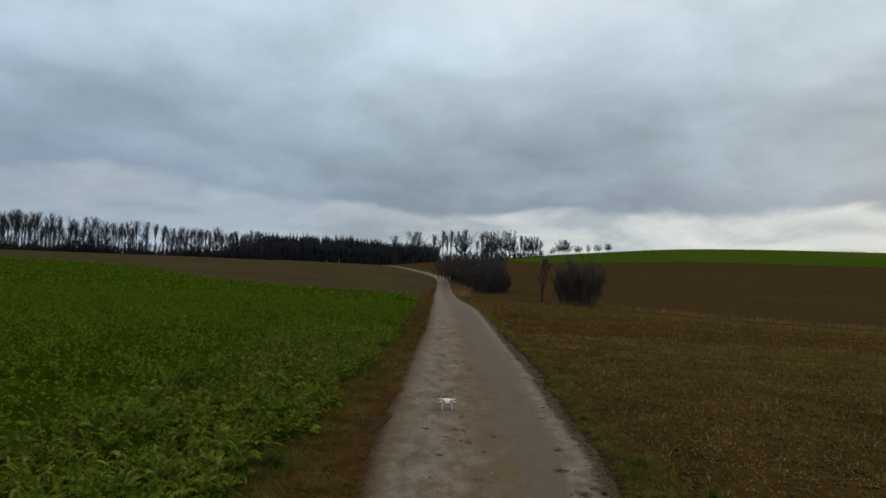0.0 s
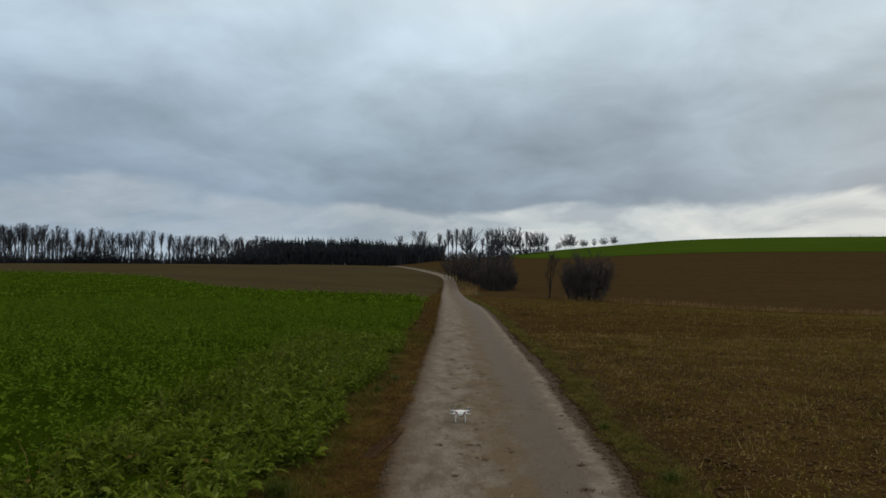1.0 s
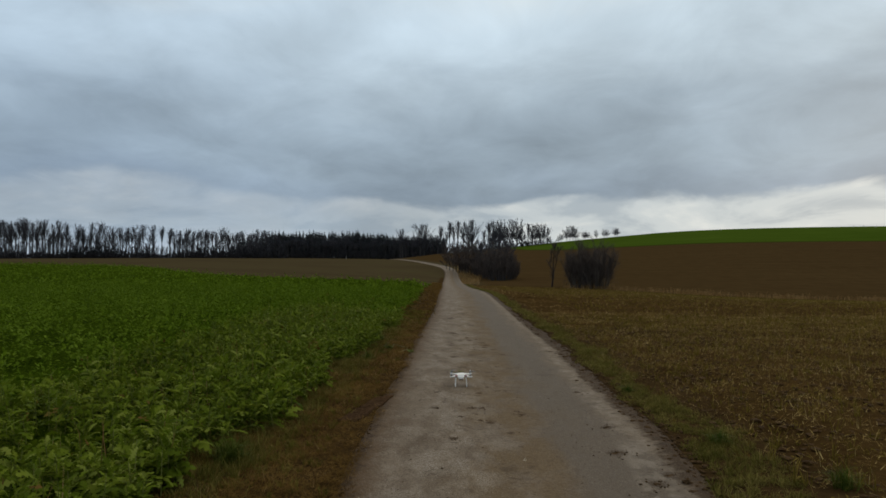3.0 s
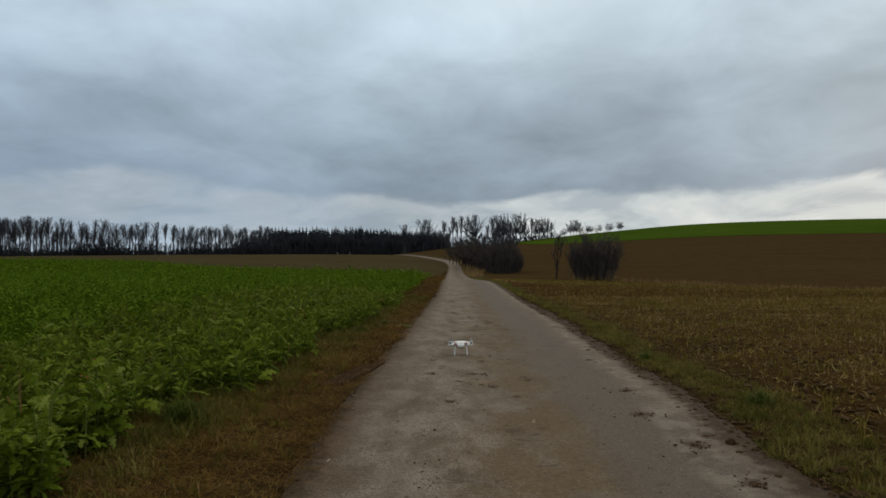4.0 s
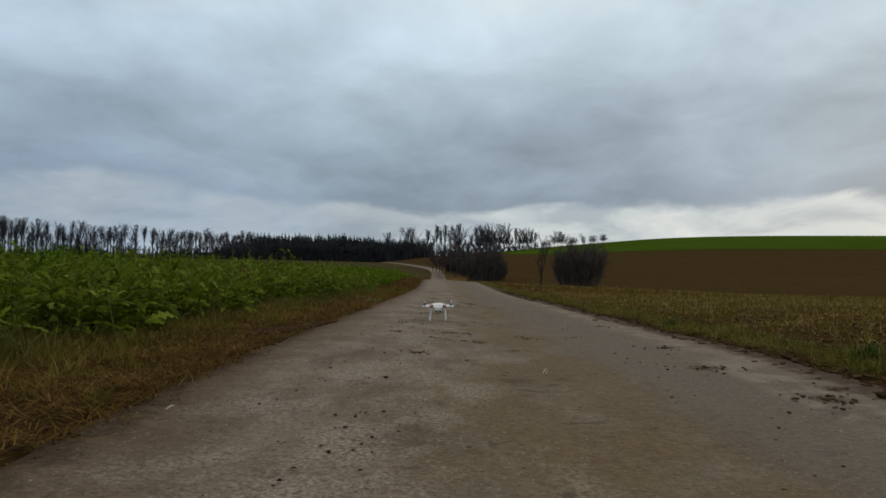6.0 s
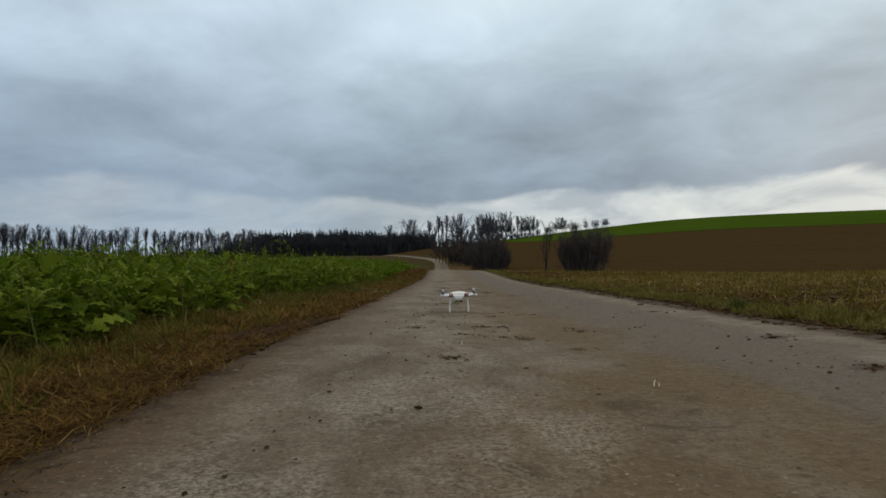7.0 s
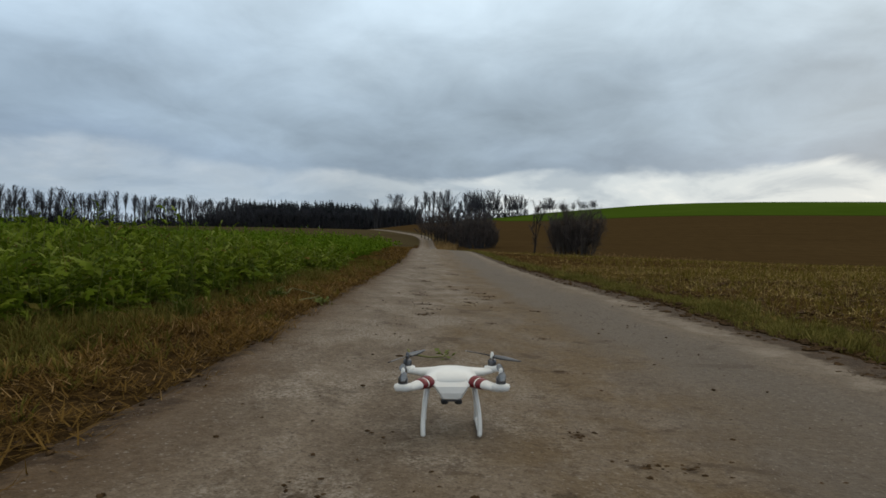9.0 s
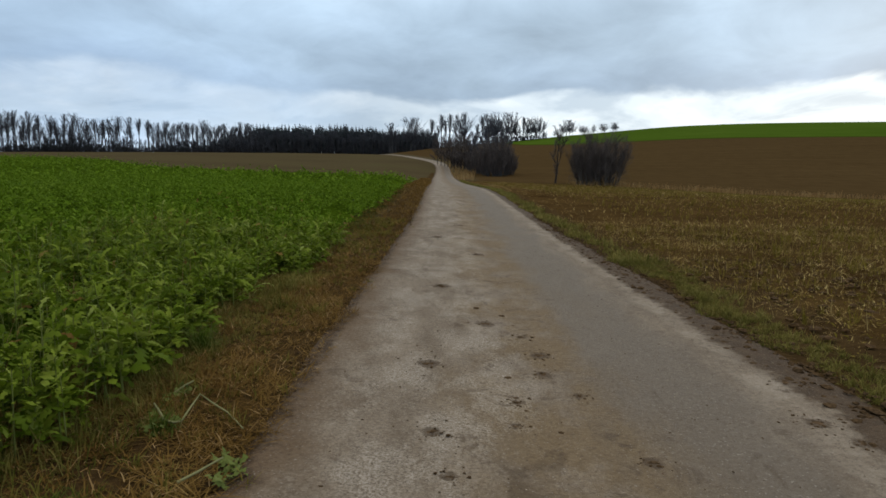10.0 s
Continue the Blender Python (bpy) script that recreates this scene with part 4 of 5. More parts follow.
# ---- the drone standing on the road ----
M_SHELL = plain("white_shell", (0.82, 0.82, 0.80), 0.35, 0.35, spots=0.03, scale=25)
M_RED = plain("red_band", (0.17, 0.008, 0.014), 0.4, 0.5, spots=0.08)
M_BLACK = plain("black_rubber", (0.02, 0.02, 0.022), 0.6, 0.4, spots=0.2)
M_PROP = plain("grey_propeller", (0.045, 0.045, 0.05), 0.35, 0.5, spots=0.1)
M_METAL = plain("motor_metal", (0.14, 0.14, 0.15), 0.35, 0.5, 0.9, spots=0.1)
ARM = 0.1235


def bm_done(bm, name, smooth=True):
    me = bpy.data.meshes.new(name)
    bmesh.ops.recalc_face_normals(bm, faces=bm.faces)
    bm.to_mesh(me)
    bm.free()
    if smooth:
        me.polygons.foreach_set("use_smooth", [True] * len(me.polygons))
    return me


def loft(name, rings, cap=True, smooth=True):
    """A skin over closed rings of equal point count."""
    bm = bmesh.new()
    rows = [[bm.verts.new(p) for p in r] for r in rings]
    k = len(rows[0])
    for a, b in zip(rows, rows[1:]):
        for i in range(k):
            bm.faces.new((a[i], a[(i + 1) % k], b[(i + 1) % k], b[i]))
    if cap:
        bm.faces.new(rows[0][::-1])
        bm.faces.new(rows[-1])
    return bm_done(bm, name, smooth)


def oval(cx, cy, cz, rx, rz, yaw, n=14):
    """An upright oval ring across the direction yaw."""
    c, s = math.cos(yaw), math.sin(yaw)
    return [(cx - s * rx * math.cos(a), cy + c * rx * math.cos(a), cz + rz * math.sin(a)) for a in (i * 6.28318 / n for i in range(n))]


def disc_rings(x, y, prof, n=16):
    return [[(x + r * math.cos(i * 6.28318 / n), y + r * math.sin(i * 6.28318 / n), z) for i in range(n)] for r, z in prof]


def arm_at(r):
    """Half width, half height and middle height of an arm at r metres from the axis."""
    t = max(0.0, min(1.0, (r - 0.05) / 0.125))
    h = 0.0200 - 0.0120 * t ** 0.85
    return 0.031 - 0.0175 * t ** 0.8, h, 0.1315 + h


def hull_mesh():
    """Flattened dome of the body with its softly squared outline."""
    rings = []
    for z, k in ((0.118, 0.45), (0.120, 0.62), (0.127, 0.80), (0.138, 0.94), (0.150, 1.0), (0.157, 0.95), (0.1640, 0.86), (0.1690, 0.70), (0.1732, 0.48), (0.1752, 0.26), (0.1758, 0.04)):
        ring = []
        for i in range(40):
            a = i * 6.28318 / 40
            q = 1.0 / (abs(math.cos(a)) ** 3.2 + abs(math.sin(a)) ** 3.2) ** (1 / 3.2)
            ring.append((0.070 * k * q * math.cos(a), 0.078 * k * q * math.sin(a), z))
        rings.append(ring)
    return loft("hull", rings)


def arm_mesh(yw):
    rings = []
    for r in (0.03, 0.05, 0.07, 0.09, 0.11, 0.13, 0.15, 0.17):
        w, h, z = arm_at(r)
        rings.append(oval(r * math.cos(yw), r * math.sin(yw), z, w, h, yw, 18))
    return loft("arm", rings)


def blade_mesh(turn):
    """A two-bladed propeller with twist and taper."""
    bm = bmesh.new()
    for side in (0, math.pi):
        rows = []
        for i in range(9):
            t = i / 8.0
            r = 0.006 + 0.109 * t
            w = 0.004 + 0.008 * math.sin(math.pi * min(1.0, 0.15 + 0.8 * t)) * (1 - 0.35 * t)
            tilt = 0.5 * (1 - 0.7 * t)
            rows.append([(r, s * w * math.cos(tilt), s * w * math.sin(tilt) + dz) for s, dz in ((-1, 0), (-0.3, 0.0016), (0.5, 0.0016), (1, 0), (0.2, -0.001))])
        c, sn = math.cos(turn + side), math.sin(turn + side)
        vs = [[bm.verts.new((x * c - y * sn, x * sn + y * c, z)) for x, y, z in row] for row in rows]
        for a, b in zip(vs, vs[1:]):
            for i in range(5):
                bm.faces.new((a[i], a[(i + 1) % 5], b[(i + 1) % 5], b[i]))
        bm.faces.new(vs[0][::-1])
        bm.faces.new(vs[-1])
    return bm_done(bm, "propeller")


def build_drone(x, y, yaw):
    e = new("drone")
    e.empty_display_size = 0.1
    tagged(e, "white quadcopter drone with red arm bands standing on the road", "drone")
    part("hull", hull_mesh(), M_SHELL, e)
    turns = (1.62, 1.50, 1.15, -0.90)
    for k, (sx, sy) in enumerate(((-1, -1), (1, -1), (-1, 1), (1, 1))):
        mx, my = sx * ARM, sy * ARM
        yw = math.atan2(sy, sx)
        part("arm", arm_mesh(yw), M_SHELL, e)
        part("motor_pod", loft("motor_pod", disc_rings(mx, my, ((0.012, 0.136), (0.021, 0.139), (0.0235, 0.147), (0.022, 0.153), (0.014, 0.156)))), M_SHELL, e)
        part("motor", loft("motor", disc_rings(mx, my, ((0.011, 0.154), (0.0125, 0.157), (0.0125, 0.170), (0.010, 0.175), (0.004, 0.178)))), M_METAL, e)
        pm = blade_mesh(turns[k])
        pm.transform(Matrix.Translation((mx, my, 0.185)))
        prop = part("propeller", pm, M_PROP, e, "dark grey two-bladed propeller")
        part("hub", loft("hub", disc_rings(mx, my, ((0.005, 0.176), (0.0058, 0.182), (0.0048, 0.192), (0.003, 0.197), (0.001, 0.198)), 12)), M_SHELL if sy < 0 or sx > 0 else M_METAL, prop)
        if sy < 0:
            for r in (0.094, 0.114):
                rings = []
                for q, grow_by in ((-0.0080, 0.0002), (-0.0073, 0.0012), (0.0073, 0.0012), (0.0080, 0.0002)):
                    w, h, z = arm_at(r + q)
                    rings.append(oval((r + q) * math.cos(yw), (r + q) * math.sin(yw), z, w + grow_by, h + grow_by, yw, 18))
                part("arm_band", loft("arm_band", rings), M_RED, e, "glossy red stripe round the arm")
    # landing gear: two hoops
    for sx in (-1, 1):
        for sy in (-1, 1):
            rings = []
            for t in np.linspace(0, 1, 9):
                px_ = sx * (0.061 + 0.013 * math.sin(t * 1.9))
                py_ = sy * (0.050 + 0.026 * t)
                pz_ = 0.130 - 0.128 * t
                rings.append([(px_ + 0.0065 * math.cos(a), py_ + 0.0085 * math.sin(a), pz_) for a in (i * 6.28318 / 10 for i in range(10))])
            part("leg", loft("leg", rings), M_SHELL, e)
        skid = [oval(sx * 0.0733, yy, 0.006, 0.0045, 0.006, math.pi / 2, 10) for yy in np.linspace(-0.088, 0.088, 7)]
        part("skid", loft("skid", skid), M_SHELL, e)
    # battery box and the plate with its dampers
    rings = []
    for z, w, y0, y1 in ((0.103, 0.022, -0.084, 0.04), (0.106, 0.026, -0.090, 0.045), (0.122, 0.035, -0.093, 0.05), (0.139, 0.046, -0.090, 0.05), (0.150, 0.052, -0.076, 0.045), (0.156, 0.048, -0.066, 0.045)):
        rings.append([(-w, y0 + 0.006, z), (-w + 0.006, y0, z), (w - 0.006, y0, z), (w, y0 + 0.006, z), (w, y1, z), (-w, y1, z)])
    part("battery_box", loft("battery_box", rings, smooth=False), M_SHELL, e)
    plate = part("damper_plate", loft("damper_plate", [[(-0.025, -0.080, z), (0.025, -0.080, z), (0.025, 0.03, z), (-0.025, 0.03, z)] for z in (0.0965, 0.1015)], smooth=False), M_METAL, e, "grey camera mounting plate")
    for sx in (-1, 1):
        for sy in (-0.072, 0.02):
            part("damper", loft("damper", disc_rings(sx * 0.018, sy, ((0.007, 0.088), (0.0100, 0.0905), (0.0100, 0.098), (0.007, 0.101)), 12)), M_BLACK, plate, "black rubber damper")
    e.matrix_world = Matrix.Translation((x, y, float(land(x, y)) + 0.010)) @ Matrix.Rotation(yaw, 4, "Z") @ Matrix.Diagonal((0.955, 0.955, 0.90, 1))
    return e


build_drone(-0.405, 9.60, 0.0)

# ---- crops, grass and litter ----
def field_noise(x, y, s):
    return 0.5 + 0.25 * np.sin(x * s * 1.3 + 1.7 * np.sin(y * s * 0.9)) + 0.25 * np.sin(y * s * 1.1 + 1.3 * np.sin(x * s * 0.7 + 2))


def leaf_mesh(name, base, yaw, pitch, length, width, droop, roll, prof):
    """Leaves as folded strips: prof gives the half width along the rib, so lobes show."""
    n, k = len(base), len(prof)
    s = np.linspace(0, 1, k)
    pit = pitch[:, None] - droop[:, None] * s[None] ** 1.5
    step = length[:, None] / (k - 1)
    ho = np.concatenate([np.zeros((n, 1)), np.cumsum(np.cos(pit[:, :-1]) * step, 1)], 1)
    ve = np.concatenate([np.zeros((n, 1)), np.cumsum(np.sin(pit[:, :-1]) * step, 1)], 1)
    c, sn = np.cos(yaw)[:, None], np.sin(yaw)[:, None]
    rib = np.stack([base[:, 0:1] + ho * c, base[:, 1:2] + ho * sn, base[:, 2:3] + ve], -1)
    w = width[:, None] * np.asarray(prof)[None]
    cr, sr = np.cos(roll)[:, None], np.sin(roll)[:, None]
    off = np.stack([-sn * w * cr, c * w * cr, w * sr + 0 * w], -1)
    v = np.stack([rib + off, rib - off], 2)          # n, k, 2, 3
    i = np.arange(k - 1) * 2
    q = np.stack([i, i + 1, i + 3, i + 2], -1)
    f = (np.arange(n)[:, None, None] * (k * 2) + q[None]).reshape(-1, 4)
    return mesh_from(name, v.reshape(-1, 3), f, True)


def blade_strip(name, base, yaw, lean, height, width, curl):
    """Grass blades: two bent segments to a point."""
    n = len(base)
    out = np.stack([np.cos(yaw), np.sin(yaw), 0 * yaw], 1)
    side = np.stack([-np.sin(yaw), np.cos(yaw), 0 * yaw], 1) * width[:, None]
    up = np.array([[0, 0, 1.0]])
    m1 = base + height[:, None] * 0.55 * (np.cos(lean)[:, None] * up + np.sin(lean)[:, None] * out)
    l2 = lean + curl
    m2 = m1 + height[:, None] * 0.5 * (np.cos(l2)[:, None] * up + np.sin(l2)[:, None] * out)
    v = np.stack([base - side, base + side, m1 - side * 0.8, m1 + side * 0.8, m2], 1)
    f = (np.arange(n)[:, None, None] * 5 + np.array([[0, 1, 3], [0, 3, 2], [2, 3, 4]])[None]).reshape(-1, 3)
    return mesh_from(name, v.reshape(-1, 3), f, False)


def scatter(n, x0, x1, y0, y1, keep=None):
    x, y = RNG.uniform(x0, x1, n), RNG.uniform(y0, y1, n)
    x = x + mid_x(y)
    if keep is not None:
        k = RNG.random(n) < keep(x - mid_x(y), y)
        x, y = x[k], y[k]
    return x, y


def crop_edge(y):
    return -2.18 + 0.26 * np.exp(-((y - 13.2) / 1.1) ** 2) - 0.14 * np.sin(y * 1.3) - 0.10 * np.sin(y * 3.1 + 1) - 0.06 * np.sin(y * 7.3) - 0.04 * np.sin(y * 12.9)


def crop_height(x, y):
    d = np.clip((crop_edge(y) - (x - mid_x(y))) / 0.9, 0, 1)
    near = 1 - np.interp(y, (7, 9, 11.5, 14.5), (0.37, 0.39, 0.25, 0.12)) * np.clip((x - mid_x(y) + 9) / 4, 0, 1) * np.clip((24 - y) / 6, 0, 1)
    near = near * (1 + 0.6 * np.clip((-(x - mid_x(y)) - 30) / 30, 0, 1) * np.clip((y - 65) / 20, 0, 1))
    return near * (0.32 + 0.19 * d) * (0.82 + 0.36 * field_noise(x, y, 1.9)) * (0.9 + 0.2 * field_noise(x, y, 0.5)) * (0.74 + 0.52 * field_noise(x + 3.1, y, 6.5))


LOBED = (0.10, 0.55, 0.18, 1.0, 0.45, 0.06)
FERN = (0.05, 0.55, 0.22, 1.0, 0.36, 0.72, 0.04)
FROND = (0.04, 0.5, 0.14, 0.85, 0.22, 1.0, 0.28, 0.8, 0.2, 0.5, 0.03)
FEATHER = (0.12, 0.95, 0.60, 0.05)
SIMPLE = (0.3, 1.0, 0.06)


def plants(name, x, y, h, leaves, size, prof, mat, label, low=0.12, slender=(0.15, 0.26)):
    """Upright leafy plants: long arching leaves up each stem, short upright ones at its tip."""
    n = len(x)
    z = ground_z(x, y)
    per = RNG.integers(leaves[0], leaves[1] + 1, n)
    i = np.repeat(np.arange(n), per)
    t = RNG.random(len(i)) ** 0.75
    lean_a, lean = RNG.uniform(0, 6.283, n), RNG.uniform(0, 0.22, n)
    hz = h[i] * (low + (1 - low) * t)
    base = np.stack([x[i] + np.cos(lean_a[i]) * lean[i] * hz, y[i] + np.sin(lean_a[i]) * lean[i] * hz, z[i] + hz], 1)
    ln = RNG.uniform(size[0], size[1], len(i)) * (1.2 - 0.6 * t) * RNG.uniform(0.75, 1.25, n)[i]
    me = leaf_mesh(name, base, RNG.uniform(0, 6.283, len(i)), RNG.uniform(-0.1, 0.6, len(i)) + 0.7 * t, ln, ln * RNG.uniform(*slender, len(i)),
                   RNG.uniform(0.7, 2.1, len(i)) * (1.1 - 0.4 * t), RNG.normal(0, 0.5, len(i)), prof)
    thing(name, me, mat, label, "crop", "stuff")
    return np.stack([x, y, z], 1), np.stack([x + np.cos(lean_a) * lean * h, y + np.sin(lean_a) * lean * h, z + h * 0.98], 1)


WITHERED = (-2.52, 10.5, 0.33)      # place and height of a plant that has turned orange


def crop_near():
    inside = lambda d, y: np.clip((crop_edge(y) - d) / 0.15, 0, 1)
    x, y = scatter(2500, -4.6, -2.0, 4.0, 19.0, lambda d, y: inside(d, y) * np.clip(1.2 - (-d - 2.2) / 9, 0.3, 1))
    h = crop_height(x, y) * RNG.uniform(0.62, 1.22, len(x))
    # lower plants along the field's edge, and a few that stand out
    ex, ey = scatter(1500, -3.1, -2.0, 4.0, 20.0, lambda d, y: (d < crop_edge(y) + 0.06) * (d > crop_edge(y) - 0.45) * 0.9)
    x, y, h = np.append(x, ex), np.append(y, ey), np.append(h, RNG.uniform(0.10, 0.36, len(ex)))
    h = np.where(RNG.random(len(x)) < 0.06, h * 1.2, h)
    x, y, h = np.append(x, [-2.73, -2.66, -2.8, -2.45, -3.0]), np.append(y, [12.35, 12.42, 12.3, 9.1, 10.2]), np.append(h, [0.62, 0.58, 0.56, 0.50, 0.52])
    foot, tip = plants("crop_leaves", x, y, h, (12, 17), (0.048, 0.118), FERN, M_CROP, "dense lush green cover crop with deeply lobed leaves", 0.08, (0.14, 0.24))
    plants("crop_leaves", x, y, h * RNG.uniform(0.85, 1.05, len(x)), (3, 6), (0.10, 0.19), FROND, M_CROP, "long feathery lobed leaves of the cover crop", 0.3, (0.17, 0.25))
    tubes = Tubes()
    for p, q in zip(foot, tip):
        if q[2] - p[2] > 0.18:
            tubes.add([p - np.array([0, 0, 0.03]), q], (0.0052, 0.0022), 3)
    thing("crop_stems", tubes.mesh("crop_stems"), M_STEM, "pale green upright stalks of the cover crop", "crop", "stuff")
    # withered leaves hanging low, yellow ones higher up, dry stalks leaning out
    x, y = scatter(1300, -5.0, -2.1, 4.5, 22, lambda d, y: (d < crop_edge(y)) * 0.7)
    hh = crop_height(x, y) * RNG.uniform(0.1, 1.0, len(x))
    # one whole plant has turned orange
    x, y, hh = np.append(x, WITHERED[0] + RNG.normal(0, 0.05, 26)), np.append(y, WITHERED[1] + RNG.normal(0, 0.05, 26)), np.append(hh, WITHERED[2] + RNG.normal(0, 0.06, 26))
    ln = RNG.uniform(0.04, 0.11, len(x))
    me = leaf_mesh("withered_leaves", np.stack([x, y, ground_z(x, y) + hh], 1), RNG.uniform(0, 6.283, len(x)), RNG.uniform(-1.2, 0.4, len(x)), ln, ln * 0.24,
                   RNG.uniform(0.2, 1.5, len(x)), RNG.normal(0, 0.6, len(x)), LOBED)
    thing("withered_leaves", me, M_CROP_DRY, "yellowed and withered leaves among the green crop", "crop", "stuff")
    x, y = scatter(420, -4.6, -2.05, 4.5, 20, lambda d, y: (d < crop_edge(y) + 0.05) * 0.8)
    n = len(x)
    me = blade_strip("dry_stalks", np.stack([x, y, ground_z(x, y) + 0.05], 1), RNG.uniform(0, 6.283, n), RNG.uniform(0.1, 1.1, n), RNG.uniform(0.2, 0.5, n), RNG.uniform(0.0018, 0.0035, n), RNG.uniform(-0.3, 0.5, n))
    thing("dry_stalks", me, M_PALE, "bleached dry stalks leaning in the green crop", "crop", "stuff")


def crop_far():
    near = lambda d, y: (d > -4.4) & (y > 4.3) & (y < 18.5)
    for n, x0, x1, y0, y1, leaves, size, prof in ((34000, -28, -2.1, 3.0, 34, (6, 9), (0.045, 0.095), FEATHER), (2400, -24, -2.1, -14, 3.2, (5, 7), (0.09, 0.16), SIMPLE),
                                                  (13000, -85, -2.1, 32, 100, (3, 4), (0.13, 0.24), SIMPLE), (2600, -190, -40, 88, 128, (3, 4), (0.2, 0.36), SIMPLE)):
        x, y = scatter(n, x0, x1, y0, y1, lambda d, y: (d < crop_edge(y)) * 1.0 * (y < crop_end(d)) * ~near(d, y) * np.where((y < 34) & (y > 3) & (d < -4 - 0.75 * y), 0.25, 1.0))
        h = crop_height(x, y) * RNG.uniform(0.75, 1.18, len(x))
        plants("crop_leaves", x, y, h, leaves, size, prof, M_CROP_FAR, "green cover crop stretching up the slope", 0.55, (0.20, 0.36))
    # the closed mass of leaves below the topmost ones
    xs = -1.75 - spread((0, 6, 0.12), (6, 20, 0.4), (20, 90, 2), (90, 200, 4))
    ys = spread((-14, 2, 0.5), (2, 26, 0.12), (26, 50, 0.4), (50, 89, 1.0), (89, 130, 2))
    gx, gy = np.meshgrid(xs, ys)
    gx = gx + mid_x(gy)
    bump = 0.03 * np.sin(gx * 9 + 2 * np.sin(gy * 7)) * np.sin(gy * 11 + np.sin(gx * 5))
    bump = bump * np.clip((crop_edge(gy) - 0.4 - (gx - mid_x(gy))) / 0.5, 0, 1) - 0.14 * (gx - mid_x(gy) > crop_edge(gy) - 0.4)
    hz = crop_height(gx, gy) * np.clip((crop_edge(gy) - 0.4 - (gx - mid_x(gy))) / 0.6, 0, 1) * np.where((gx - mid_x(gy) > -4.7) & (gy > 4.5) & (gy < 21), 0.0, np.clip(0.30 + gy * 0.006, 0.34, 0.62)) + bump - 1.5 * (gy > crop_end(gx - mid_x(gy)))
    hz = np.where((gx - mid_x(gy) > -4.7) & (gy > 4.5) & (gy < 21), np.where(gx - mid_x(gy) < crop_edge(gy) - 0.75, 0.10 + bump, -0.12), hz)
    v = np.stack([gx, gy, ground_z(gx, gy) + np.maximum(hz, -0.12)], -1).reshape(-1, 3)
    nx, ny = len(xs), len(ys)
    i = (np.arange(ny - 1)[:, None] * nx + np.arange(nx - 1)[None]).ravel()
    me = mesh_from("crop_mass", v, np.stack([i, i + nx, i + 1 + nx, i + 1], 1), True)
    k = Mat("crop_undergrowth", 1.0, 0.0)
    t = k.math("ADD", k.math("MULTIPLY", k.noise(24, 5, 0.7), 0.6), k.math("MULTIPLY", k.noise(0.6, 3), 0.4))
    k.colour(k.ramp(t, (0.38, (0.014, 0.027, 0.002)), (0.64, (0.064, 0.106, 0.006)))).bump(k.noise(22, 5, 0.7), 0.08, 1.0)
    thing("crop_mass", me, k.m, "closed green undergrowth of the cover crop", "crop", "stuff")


def grass(name, mat, n, x0, x1, y0, y1, h, w, label, keep=None, lean=(0.1, 0.9), curl=(0.1, 0.9), sink=0.01, lift=0.0, tuft_of=0, tuft_r=0.025, pile=0.0):
    """Blades scattered singly, or in tufts that lean outwards."""
    yaw = None
    if tuft_of:
        cx, cy = scatter(n // tuft_of, x0, x1, y0, y1, keep)
        k = RNG.integers(max(2, tuft_of // 3), tuft_of * 2, len(cx))
        i = np.repeat(np.arange(len(cx)), k)
        a, r = RNG.uniform(0, 6.283, len(i)), tuft_r * np.sqrt(RNG.random(len(i))) * RNG.uniform(0.5, 1.5, len(cx))[i]
        x, y = cx[i] + r * np.cos(a), cy[i] + r * np.sin(a)
        yaw = a + RNG.normal(0, 0.7, len(i))
        tall = RNG.uniform(0.6, 1.5, len(cx))[i]
    else:
        x, y = scatter(n, x0, x1, y0, y1, keep)
        tall = 1.0
    n = len(x)
    base = np.stack([x, y, ground_z(x, y) - sink + lift + pile * RNG.random(n)], 1)
    hh = RNG.uniform(h[0], h[1], n) * (0.7 + 0.6 * field_noise(x, y, 2.3)) * tall
    me = blade_strip(name, base, RNG.uniform(0, 6.283, n) if yaw is None else yaw, RNG.uniform(*lean, n), hh, RNG.uniform(*w, n), RNG.uniform(*curl, n))
    return thing(name, me, mat, label, "grass", "stuff")


